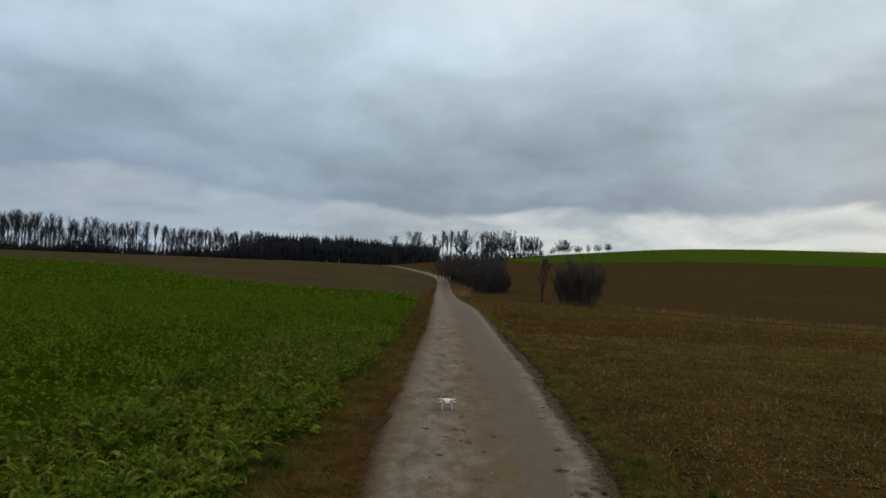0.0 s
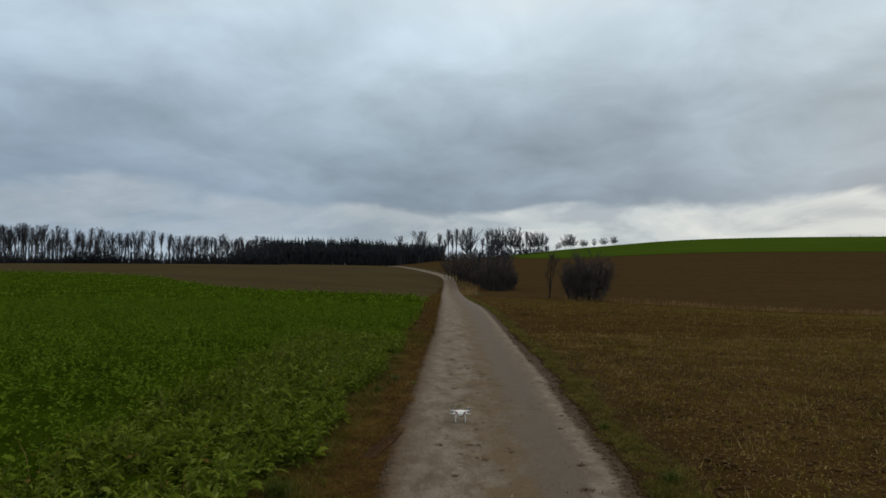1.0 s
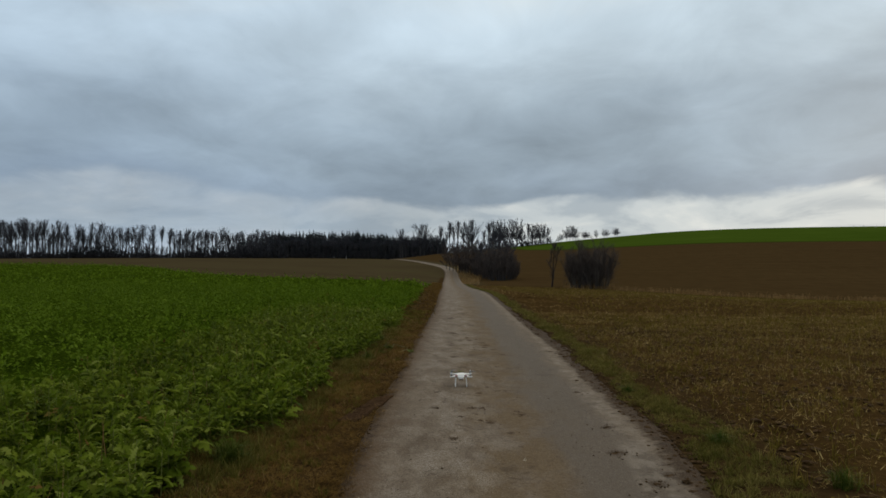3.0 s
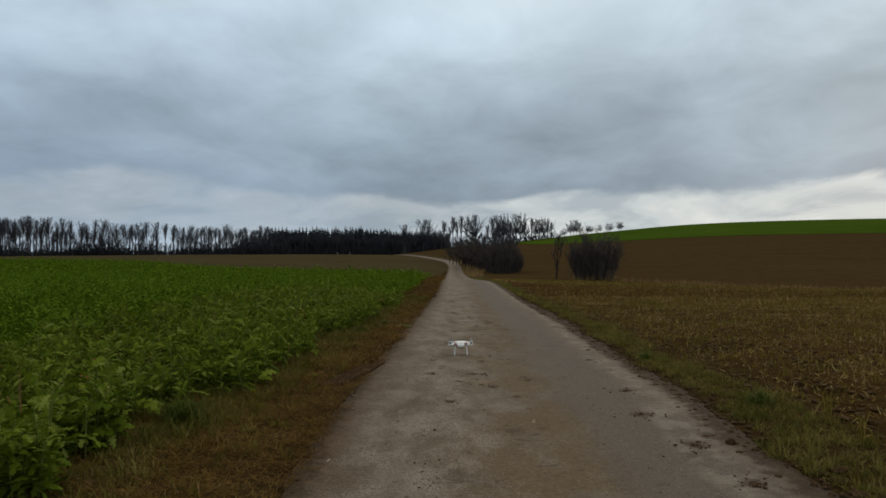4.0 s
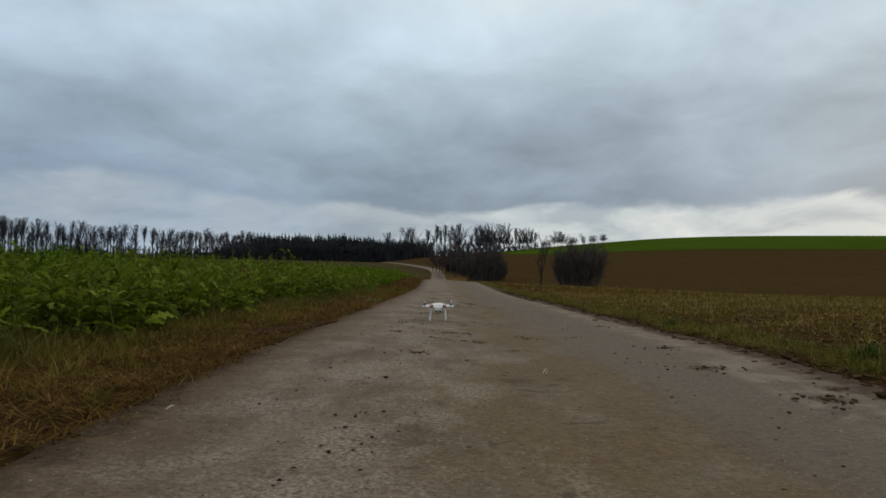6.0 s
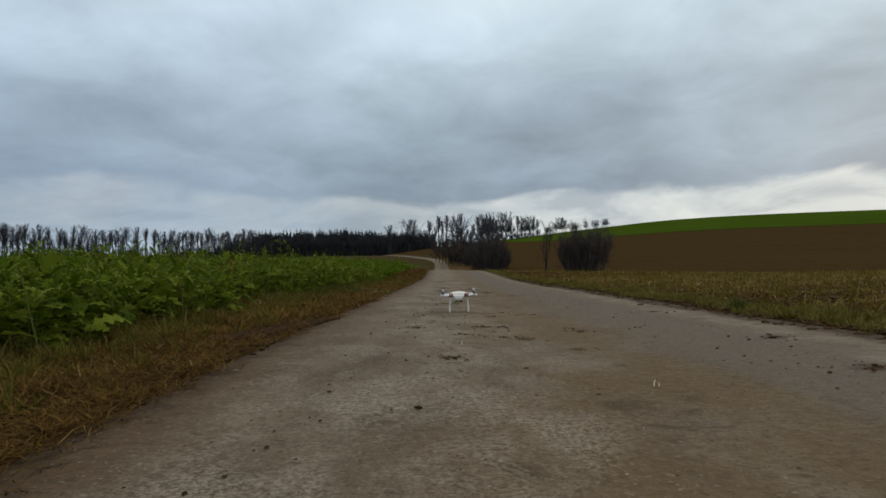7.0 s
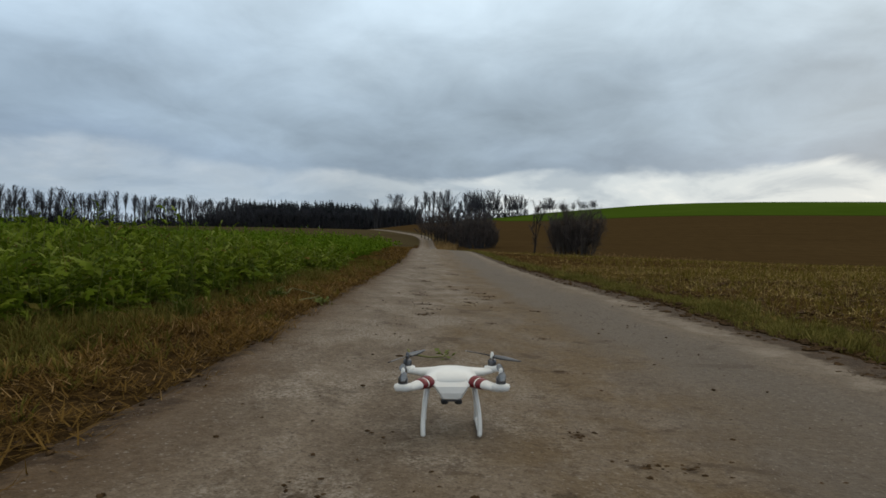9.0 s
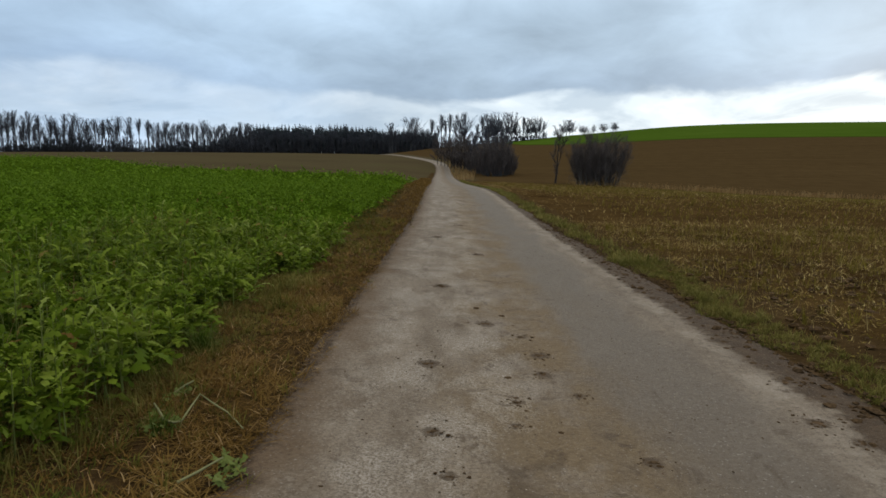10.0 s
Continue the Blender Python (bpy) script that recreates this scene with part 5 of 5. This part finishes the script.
def verges():
    track = lambda d, y: 1.0 - 0.97 * (np.abs(d - np.interp(y, (7.5, 7.96, 8.2, 8.75), (-1.46, -1.385, -1.325, -1.26))) < 0.095) * (y > 7.55) * (y < 8.78)
    clump = lambda d, y: track(d, y) * (0.45 + 0.55 * (field_noise(d * 3, y, 2.7) > 0.42))
    left = lambda d, y: clump(d, y) * np.clip((left_edge(y) - d + 0.05 + 0.03 * np.sin(y * 2.3) + 0.03 * np.sin(y * 5.9) + 0.015 * np.sin(y * 17.0)) / 0.07, 0, 1)
    grass("dead_grass", M_DRY, 74000, -2.45, -1.10, 4.0, 8.6, (0.02, 0.056), (0.0009, 0.0019), "matted rust-brown dead grass beside the road", left, (1.1, 1.62), (-0.5, 0.5), tuft_of=12, tuft_r=0.05, pile=0.035)
    grass("dead_grass", M_DRY, 70000, -2.6, -1.10, 8.4, 18, (0.035, 0.10), (0.0014, 0.0030), "flattened rust-brown dead grass beside the road", left, (1.0, 1.62), (-0.5, 0.6), tuft_of=10, tuft_r=0.06, pile=0.03)
    grass("dead_grass", M_PALE, 4500, -2.4, -1.15, 3.5, 18, (0.03, 0.085), (0.0009, 0.0019), "bleached curled straws among the brown grass", left, (0.8, 1.55), (-0.2, 1.0), pile=0.04)
    grass("dead_grass", M_PALE, 5000, -2.4, -1.2, 9.5, 20, (0.03, 0.085), (0.0013, 0.0028), "bleached straws over the brown grass", left, (0.9, 1.58), (-0.3, 0.8), pile=0.045)
    grass("dead_grass", M_DRY, 30000, -2.6, -1.12, 18, 80, (0.05, 0.14), (0.004, 0.009), "brown dead grass along the field edge", left, (0.5, 1.4), (0.0, 0.5))
    grass("verge_grass", M_GRASS, 64000, -2.5, -1.2, 4.0, 24, (0.025, 0.075), (0.0015, 0.0035), "olive grass at the foot of the crop", tuft_of=14, keep=lambda d, y: track(d, y) * clump(d + 5, y) * np.clip((-d - 1.34) / 0.45, 0.03, 1))
    grass("verge_grass", M_STRIP, 52000, -2.55, -1.7, 4.0, 17, (0.04, 0.13), (0.0012, 0.0030), "green grass creeping out from under the crop", lambda d, y: clump(d + 2, y) * np.clip((-d - 1.72) / 0.35, 0, 1), (0.1, 1.2), tuft_of=12, tuft_r=0.04)
    right = lambda d, y: (0.35 + 0.65 * clump(d, y)) * np.clip((d - right_edge(y) + 0.03 - 0.06 * np.sin(y * 1.9 + 1) - 0.05 * np.sin(y * 6.3)) / 0.12, 0, 1) * np.clip((right_edge(y) + 0.60 + 0.10 * np.sin(y * 1.1) + 0.06 * np.sin(y * 4.3) - d) / 0.32, 0, 1)
    grass("verge_grass", M_STRIP, 170000, 1.2, 2.5, 3.5, 19, (0.026, 0.080), (0.0015, 0.0034), "short green-brown grass strip beside the road", right, (0.1, 1.1), tuft_of=18)
    grass("verge_grass", M_STRIP, 60000, 1.3, 2.6, 18.5, 82, (0.05, 0.15), (0.004, 0.010), "grass strip along the stubble field", right, (0.1, 1.1))
    grass("dead_grass", M_DRY, 14000, 1.1, 2.7, 3.5, 24, (0.03, 0.10), (0.0012, 0.003), "dead grass among the green strip", right, (0.5, 1.4), tuft_of=14)
    grass("dead_grass", M_PALE, 6500, 14, 84, 80.5, 83.5, (0.35, 0.8), (0.012, 0.03), "pale dry grass line between two fields", lambda d, y: 0.3 + 0.7 * (field_noise(d, y, 0.4) > 0.45), (0.0, 0.5))
    grass("dead_grass", M_PALE, 5000, 1.4, 12, 60, 150, (0.3, 0.8), (0.012, 0.03), "pale dry grass below the thicket", lambda d, y: (d < 3.2 + (y - 80) * 0.06) * 1.0 * (y > 84), (0.0, 0.5))


def stubble():
    far = lambda d, y: np.clip((d - right_edge(y) - 0.3) / 0.4, 0, 1)
    patchy = lambda d, y: far(d, y) * (0.8 + 0.2 * (field_noise(d + 5, y, 3.1) > 0.5)) * np.clip((y + 2) / 13, 0.45, 1)
    rows = lambda d, y: far(d, y) * (0.4 + 0.6 * (np.abs(((d * 2.0 + 0.1 * np.sin(y)) % 1.0) - 0.5) < 0.2)) * (0.65 + 0.35 * (field_noise(d, y, 1.1) > 0.4))
    grass("straw_litter", M_STRAW, 105000, 1.9, 15, 3.5, 25, (0.02, 0.095), (0.0012, 0.0040), "straw litter lying on tilled soil", patchy, (0.9, 1.6), (-0.3, 0.4), lift=0.015, pile=0.03)
    grass("stubble_stalks", M_STRAW, 13000, 1.8, 16, 3.5, 26, (0.05, 0.17), (0.0018, 0.0038), "short standing straw stubble in rows", rows, (0.0, 0.6), (-0.1, 0.3))
    grass("volunteer_shoots", M_VOLUNTEER, 60000, 1.8, 15, 3.5, 24, (0.05, 0.15), (0.0016, 0.0036), "thin yellow-green volunteer shoots in stubble", rows, (0.0, 0.8), tuft_of=7)
    grass("straw_litter", M_STRAW, 52000, 1.8, 60, 20, 80, (0.06, 0.18), (0.004, 0.010), "straw scattered over the far stubble", far, (0.9, 1.6), (-0.2, 0.3), lift=0.03)
    grass("volunteer_shoots", M_VOLUNTEER, 80000, 1.8, 62, 18, 81, (0.08, 0.2), (0.006, 0.014), "olive volunteer shoots over the stubble field", lambda d, y: rows(d * 0.5, y), (0.0, 0.8))
    for nm, mt, n, x0, x1, h, label, keep in (("verge_grass", M_STRIP, 9000, 1.4, 2.4, (0.04, 0.1), "short grass strip beside the road", None), ("dead_grass", M_DRY, 12000, -2.4, -1.2, (0.03, 0.07), "brown dead grass beside the road", None),
                                              ("straw_litter", M_STRAW, 9000, 1.9, 14, (0.04, 0.1), "straw scattered on tilled soil", far), ("volunteer_shoots", M_VOLUNTEER, 16000, 1.9, 14, (0.04, 0.12), "olive volunteer shoots in stubble", far)):
        grass(nm, mt, n, x0, x1, -14, 3.8, h, (0.002, 0.004), label, keep, (0.4, 1.5))
    # limp leaves of dead and volunteer plants lying over the straw
    x, y = scatter(26000, 1.9, 13, 3.5, 22, lambda d, y: far(d, y) * (0.35 + 0.65 * (field_noise(d, y, 2.1) > 0.45)))
    ln = RNG.uniform(0.018, 0.060, len(x))
    me = leaf_mesh("stubble_leaves", np.stack([x, y, ground_z(x, y) + RNG.uniform(0.0, 0.05, len(x))], 1), RNG.uniform(0, 6.283, len(x)), RNG.uniform(-0.2, 1.0, len(x)), ln, ln * RNG.uniform(0.06, 0.16, len(x)),
                   RNG.uniform(0.3, 1.6, len(x)), RNG.normal(0, 0.5, len(x)), SIMPLE)
    thing("stubble_leaves", me, M_VOLUNTEER, "limp olive leaves lying over the straw", "grass", "stuff")
    # soil crumbs
    x, y = scatter(12000, 1.9, 10, 3.5, 19, lambda d, y: far(d, y) * np.clip(1.3 - d / 9, 0.2, 1))
    lumps("soil_crumbs", x, y, RNG.uniform(0.006, 0.040, len(x)) * RNG.uniform(0.4, 1.0, len(x)), M_SOIL, "crumbs of tilled brown soil between straw", 0.0)


def lumps(name, x, y, r, mat, label, lift, category="soil"):
    """Many small irregular clods as one mesh."""
    t = (1 + 5 ** 0.5) / 2
    v0 = np.array([(-1, t, 0), (1, t, 0), (-1, -t, 0), (1, -t, 0), (0, -1, t), (0, 1, t), (0, -1, -t), (0, 1, -t), (t, 0, -1), (t, 0, 1), (-t, 0, -1), (-t, 0, 1)]) / 1.9
    f0 = np.array([(0, 11, 5), (0, 5, 1), (0, 1, 7), (0, 7, 10), (0, 10, 11), (1, 5, 9), (5, 11, 4), (11, 10, 2), (10, 7, 6), (7, 1, 8),
                   (3, 9, 4), (3, 4, 2), (3, 2, 6), (3, 6, 8), (3, 8, 9), (4, 9, 5), (2, 4, 11), (6, 2, 10), (8, 6, 7), (9, 8, 1)])
    n = len(x)
    v = v0[None] * (1 + RNG.normal(0, 0.22, (n, 12, 1))) * r[:, None, None] * RNG.uniform((0.8, 0.8, 0.3), (1.5, 1.5, 0.65), (n, 1, 3))
    v = v + np.stack([x, y, land(x, y) + lift + 0.35 * r], 1)[:, None]
    f = (np.arange(n)[:, None, None] * 12 + f0[None]).reshape(-1, 3)
    return thing(name, mesh_from(name, v.reshape(-1, 3), f, False), mat, label, category, "stuff")


def tuft(x, y, n, h, label):
    base = np.stack([np.full(n, x) + RNG.normal(0, 0.03, n), np.full(n, y) + RNG.normal(0, 0.03, n), np.full(n, float(ground_z(x, y)) - 0.01)], 1)
    me = blade_strip("grass_tuft", base, RNG.uniform(0, 6.283, n), RNG.uniform(0.1, 0.9, n), RNG.uniform(0.5, 1.0, n) * h, RNG.uniform(0.0015, 0.0035, n), RNG.uniform(0.3, 1.3, n))
    thing("grass_tuft", me, M_TUFT, label, "grass")


M_SOIL = plain("soil_crumb", (0.066, 0.037, 0.014), 0.95, 0.1, spots=0.3, scale=30)
M_TUFT = leafy("tussock", ((0.1, (0.024, 0.042, 0.006)), (0.5, (0.052, 0.078, 0.010)), (0.9, (0.13, 0.14, 0.03))), 0.2, 0.6)
crop_near()
crop_far()
verges()
stubble()
for x_, y_, n_, h_ in ((-2.08, 6.22, 420, 0.27), (-1.86, 11.5, 160, 0.24), (-2.2, 12.2, 200, 0.34), (-2.25, 8.6, 120, 0.24), (-2.0, 14.1, 200, 0.26), (-2.45, 16.6, 220, 0.32), (-1.7, 12.95, 120, 0.14), (-1.75, 12.3, 90, 0.12), (1.75, 7.0, 140, 0.2), (1.6, 9.3, 120, 0.17), (2.1, 5.9, 130, 0.24)):
    tuft(x_, y_, n_, h_, "dark green arching grass tuft at the verge")

# ---- what lies on the road ----
x_, y_ = scatter(9000, -1.2, 1.35, 4.0, 20, lambda d, y: 0.25 + 0.75 * np.exp(-((d + 0.05) / 0.35) ** 2) + 0.6 * (np.abs(d) > 1.05))
lumps("mud_crumbs", x_, y_, RNG.uniform(0.0015, 0.0075, len(x_)) * RNG.uniform(0.4, 1.0, len(x_)) ** 1.5, M_MUD, "crumbs of mud dropped on the road", 0.008)
x_, y_ = scatter(700, -1.15, 1.15, 4.0, 14)
x_, y_ = np.append(x_, [-1.133, -0.44]), np.append(y_, [6.724, 7.5])
lumps("road_grit", x_, y_, np.append(RNG.uniform(0.001, 0.0032, len(x_) - 2), [0.008, 0.007]), M_STONE, "pale grit and small stones on the road", 0.011, "gravel")
# edge mud; bigger dark lumps on the right imitate shadow under overhanging grass
x_, y_ = scatter(30000, -1.5, 1.9, 4.0, 26, lambda d, y: np.where(d < 0, 0.8 * (np.abs(d - left_edge(y) + 0.06) < 0.07), np.clip(1 - np.abs(d - right_edge(y)) / 0.16, 0, 1) + 0.4 * (d > pale_edge(y)) * (d < right_edge(y))))
lumps("edge_mud_and_shade", x_, y_, RNG.uniform(0.003, 0.014, len(x_)) * np.where(x_ > 0, 1.4, 0.9) * np.where((x_ > 0) & (RNG.random(len(x_)) < 0.08), 1.9, 1.0), M_MUD, "crumbling mud along the road's edge, also standing in for shade under the grass", 0.006)


def clod_mesh(seed, ragged, long):
    """A lump of mud pressed flat by wheels: ragged outline, uneven top."""
    bm = bmesh.new()
    rows = []
    off = Vector((seed * 3.1, seed * 1.7, 0.0))
    for i, (rho, up) in enumerate(((1.06, -0.12), (1.0, 0.02), (0.86, 0.16), (0.62, 0.24), (0.34, 0.27))):
        row = []
        for j in range(22):
            a = j * 6.28318 / 22
            u = Vector((math.cos(a), math.sin(a), 0.0))
            r = rho * (1 + ragged * (1.3 * noise.noise(u * 1.3 + off) + 0.8 * noise.noise(u * 3.4 + off)))
            top = up * (1 + 0.9 * noise.noise(u * rho * 2.6 + off)) if i > 1 else up
            row.append(bm.verts.new((u.x * r * long, u.y * r / long, top)))
        rows.append(row)
    for p, q in zip(rows, rows[1:]):
        for j in range(22):
            bm.faces.new((p[j], p[(j + 1) % 22], q[(j + 1) % 22], q[j]))
    bm.faces.new(rows[-1])
    return bm_done(bm, "mud_clod")


CLODS = [clod_mesh(3, 0.5, 1.1), clod_mesh(4, 0.8, 1.25), clod_mesh(5, 0.9, 1.35)]
first_clod = {}
SPREAD = (0.7, 0.9, 1.25)


def clod(x, y, r, k):
    m = Matrix.Translation((x, y, float(road_top(x, y)) + 0.001)) @ Matrix.Rotation(x * 7 + y * 3, 4, "Z") @ Matrix.Diagonal((r * SPREAD[k], r * SPREAD[k], r * (0.7 if k == 0 else 0.3), 1))
    if k in first_clod:
        c = copy_thing(first_clod[k], m)
        c.matrix_basis = m
        return
    label = "dark lump of mud lying on the road" if k == 0 else "smeared flat patch of dark mud on the road"
    first_clod[k] = thing("mud_clod", CLODS[k], M_MUD if k == 0 else M_MUDPATCH, label, "mud clod", "", "mud clods on the road", m)


for x_, y_, r_, k_ in (*STRIP_MUD, *LANE_MUD, *FAR_MUD):
    clod(x_, y_, r_ * (0.85, 0.42, 0.30)[k_], k_)


# small heaps of crumbs shed by tyres round the flat patches
cx_, cy_ = [], []
for x_, y_, r_, k_ in (*LANE_MUD, *STRIP_MUD, *FAR_MUD):
    if k_ in (1, 2):
        n_ = int((26 if k_ == 1 else 9) + 250 * r_)
        cx_.append(x_ + RNG.normal(0, 0.02 + 0.7 * r_, n_))
        cy_.append(y_ + RNG.normal(0, 0.02 + 0.8 * r_, n_))
cx_, cy_ = np.concatenate(cx_), np.concatenate(cy_)
lumps("mud_crumbs", cx_, cy_, RNG.uniform(0.0015, 0.008, len(cx_)) * RNG.uniform(0.4, 1.0, len(cx_)) * np.where((cx_ > 0.7) | (cy_ > 12.5), 1.4, 1.0), M_MUD, "heaps of dark mud crumbs shed beside the tyre lane", 0.010)


def stalk(name, pts, radius, mat, label, category):
    t = Tubes()
    t.add(pts, np.linspace(radius, radius * 0.7, len(pts)), 6)
    return thing(name, t.mesh(name), mat, label, category)


zz = lambda x, y: float(land(x, y)) + 0.016
M_BLEACHED = leafy("bleached_straw", ((0.1, (0.42, 0.38, 0.29)), (0.9, (0.58, 0.54, 0.43))), 0.0)
stalk("straw_piece", [(-0.423, 7.415, zz(-0.423, 7.415)), (-0.424, 7.43, zz(-0.424, 7.43) + 0.006), (-0.421, 7.442, zz(-0.421, 7.44) + 0.010)], 0.0016, M_BLEACHED, "short white bit of straw on the road", "straw")
stalk("straw_piece", [(-1.045, 5.545, zz(-1.045, 5.545)), (-1.035, 5.555, zz(-1.035, 5.555) + 0.008), (-1.037, 5.575, zz(-1.037, 5.575) + 0.003)], 0.0018, M_BLEACHED, "short white bit of straw on the road", "straw")
stalk("straw_piece", [(-0.60, 7.83, zz(-0.60, 7.83)), (-0.585, 7.842, zz(-0.585, 7.84) + 0.003), (-0.562, 7.85, zz(-0.562, 7.85))], 0.0015, M_BLEACHED, "thin white stick on the road", "straw")
stalk("straw_piece", [(0.066, 6.462, zz(0.07, 6.465)), (0.074, 6.485, zz(0.07, 6.49) + 0.006), (0.083, 6.505, zz(0.08, 6.51) + 0.009)], 0.0018, M_BLEACHED, "pale split piece of straw on the road", "straw")
stalk("straw_piece", [(0.078, 6.460, zz(0.08, 6.462)), (0.084, 6.475, zz(0.08, 6.475) + 0.004), (0.088, 6.492, zz(0.088, 6.49) + 0.005)], 0.0015, M_BLEACHED, "pale sliver split off a straw", "straw")


def pulled_weed(spine, leaves_at, label, seed, size=0.06):
    """A torn-out crop plant: pale stalk lying on the ground with limp leaves."""
    rng = np.random.default_rng(seed)
    e = new("pulled_weed")
    tagged(e, label, "weed")
    t = Tubes()
    pts = [(x, y, zz(x, y) + h) for x, y, h in spine]
    t.add(pts, np.linspace(0.0055, 0.0034, len(pts)), 6)
    part("stalk", t.mesh("stalk"), M_PALESTEM, e, "pale bent stalk")
    for (x, y, n) in leaves_at:
        b = np.stack([x + rng.normal(0, 0.02, n), y + rng.normal(0, 0.02, n), np.full(n, zz(x, y)) + rng.uniform(0.0, 0.02, n)], 1)
        ln = rng.uniform(0.6, 1.2, n) * size
        yaw, up, wide, droop, roll = rng.uniform(0, 6.283, n), rng.uniform(0.1, 1.1, n), ln * rng.uniform(0.32, 0.55, n), rng.uniform(0.8, 1.8, n), rng.normal(0, 0.5, n)
        for j in range(n):
            q = slice(j, j + 1)
            part("leaf", leaf_mesh("leaf", b[q], yaw[q], up[q], ln[q], wide[q], droop[q], roll[q], LOBED), M_LIMP, e)


M_PALESTEM = leafy("pale_stalk", ((0.1, (0.13, 0.13, 0.055)), (0.9, (0.20, 0.19, 0.09))), 0.0)
M_LIMP = leafy("limp_leaf", ((0.1, (0.07, 0.085, 0.025)), (0.5, (0.108, 0.134, 0.030)), (0.9, (0.19, 0.205, 0.07))), 0.2)
pulled_weed([(-0.563, 10.66, 0.014), (-0.552, 10.60, 0.006), (-0.47, 10.565, 0.004), (-0.415, 10.57, 0.008), (-0.39, 10.63, 0.02)], [(-0.395, 10.60, 8)],
            "torn-out weed with a pale stalk lying on the road", 5, 0.036)
pulled_weed([(-1.829, 13.142, 0.03), (-1.748, 13.035, 0.03), (-1.700, 12.964, 0.03), (-1.653, 12.947, 0.03), (-1.627, 12.964, 0.03), (-1.636, 13.081, 0.045), (-1.653, 13.231, 0.05), (-1.558, 13.148, 0.04), (-1.469, 13.080, 0.03), (-1.364, 12.964, 0.012)],
            [(-1.743, 12.917, 8), (-1.799, 13.101, 6), (-1.699, 12.986, 6)], "torn-out crop plant with a kinked pale stalk on the verge", 6, 0.045)
pulled_weed([(-1.431, 12.478, 0.02), (-1.384, 12.541, 0.03), (-1.361, 12.601, 0.03), (-1.329, 12.641, 0.04)], [(-1.299, 12.641, 14), (-1.265, 12.595, 12), (-1.299, 12.526, 10), (-1.343, 12.687, 8)],
            "wilting leafy weed hanging over the road's edge", 8, 0.046)
pulled_weed([(-1.807, 13.308, 0.02), (-1.781, 13.354, 0.04), (-1.755, 13.400, 0.05)], [(-1.780, 13.343, 12), (-1.806, 13.296, 8)], "withered pale plant lying at the foot of the crop", 9, 0.05)

# tread of a tractor tyre pressed into the mud at the edge: two rows of slanting lugs on a bed of kneaded mud
v_, f_ = [], []
for i in range(29):
    y_ = 7.50 + i * 0.044
    tx = float(np.interp(y_, (7.5, 7.96, 8.2, 8.75), (-1.46, -1.385, -1.325, -1.26)))
    for j in range(7):
        u_ = (j - 3) / 3.0
        x_ = tx + u_ * 0.105 + random.uniform(-0.006, 0.006)
        v_.append((x_, y_, max(float(road_top(x_, y_)), float(ground_z(x_, y_))) + (-0.002 - 0.010 * abs(u_) ** 3) + random.uniform(-0.002, 0.002)))
f_ += [(r * 7 + j, r * 7 + j + 1, r * 7 + j + 8, r * 7 + j + 7) for r in range(28) for j in range(6)]
for i in range(24):
    y_ = 7.54 + i * 0.050
    for s_ in (-1, 1):
        cx = float(np.interp(y_, (7.5, 7.96, 8.2, 8.75), (-1.46, -1.385, -1.325, -1.26))) + s_ * 0.050 + random.uniform(-0.004, 0.004)
        cy, a_ = y_ + 0.020 * (s_ > 0) + random.uniform(-0.004, 0.004), 0.36 * s_ + random.uniform(-0.08, 0.08)
        z_ = max(float(road_top(cx, cy)), float(ground_z(cx, cy))) + 0.002
        hi = random.uniform(0.020, 0.028) * min(1.0, 0.4 + (23 - i) * 0.10)
        n_ = len(v_)
        for lx, ly, up in ((0.054, 0.0155, -0.01), (0.051, 0.0120, hi * 0.7), (0.044, 0.0070, hi)):
            for ux, uy in ((-lx, -ly), (0, -ly * 1.1), (lx, -ly), (lx, ly), (0, ly * 1.1), (-lx, ly)):
                ux, uy = ux + random.uniform(-0.003, 0.003), uy + random.uniform(-0.002, 0.002)
                v_.append((cx + ux * math.cos(a_) - uy * math.sin(a_), cy + ux * math.sin(a_) + uy * math.cos(a_), z_ + up + random.uniform(-0.001, 0.001)))
        for r_ in (0, 6):
            f_ += [(n_ + r_ + j, n_ + r_ + (j + 1) % 6, n_ + r_ + 6 + (j + 1) % 6, n_ + r_ + 6 + j) for j in range(6)]
        f_ += [(n_ + 12, n_ + 13, n_ + 16, n_ + 17), (n_ + 13, n_ + 14, n_ + 15, n_ + 16)]
thing("tyre_track", mesh_from("tyre_track", v_, f_), M_TRACK, "tractor tyre tread pressed into mud at the road's edge", "tyre track", "stuff")
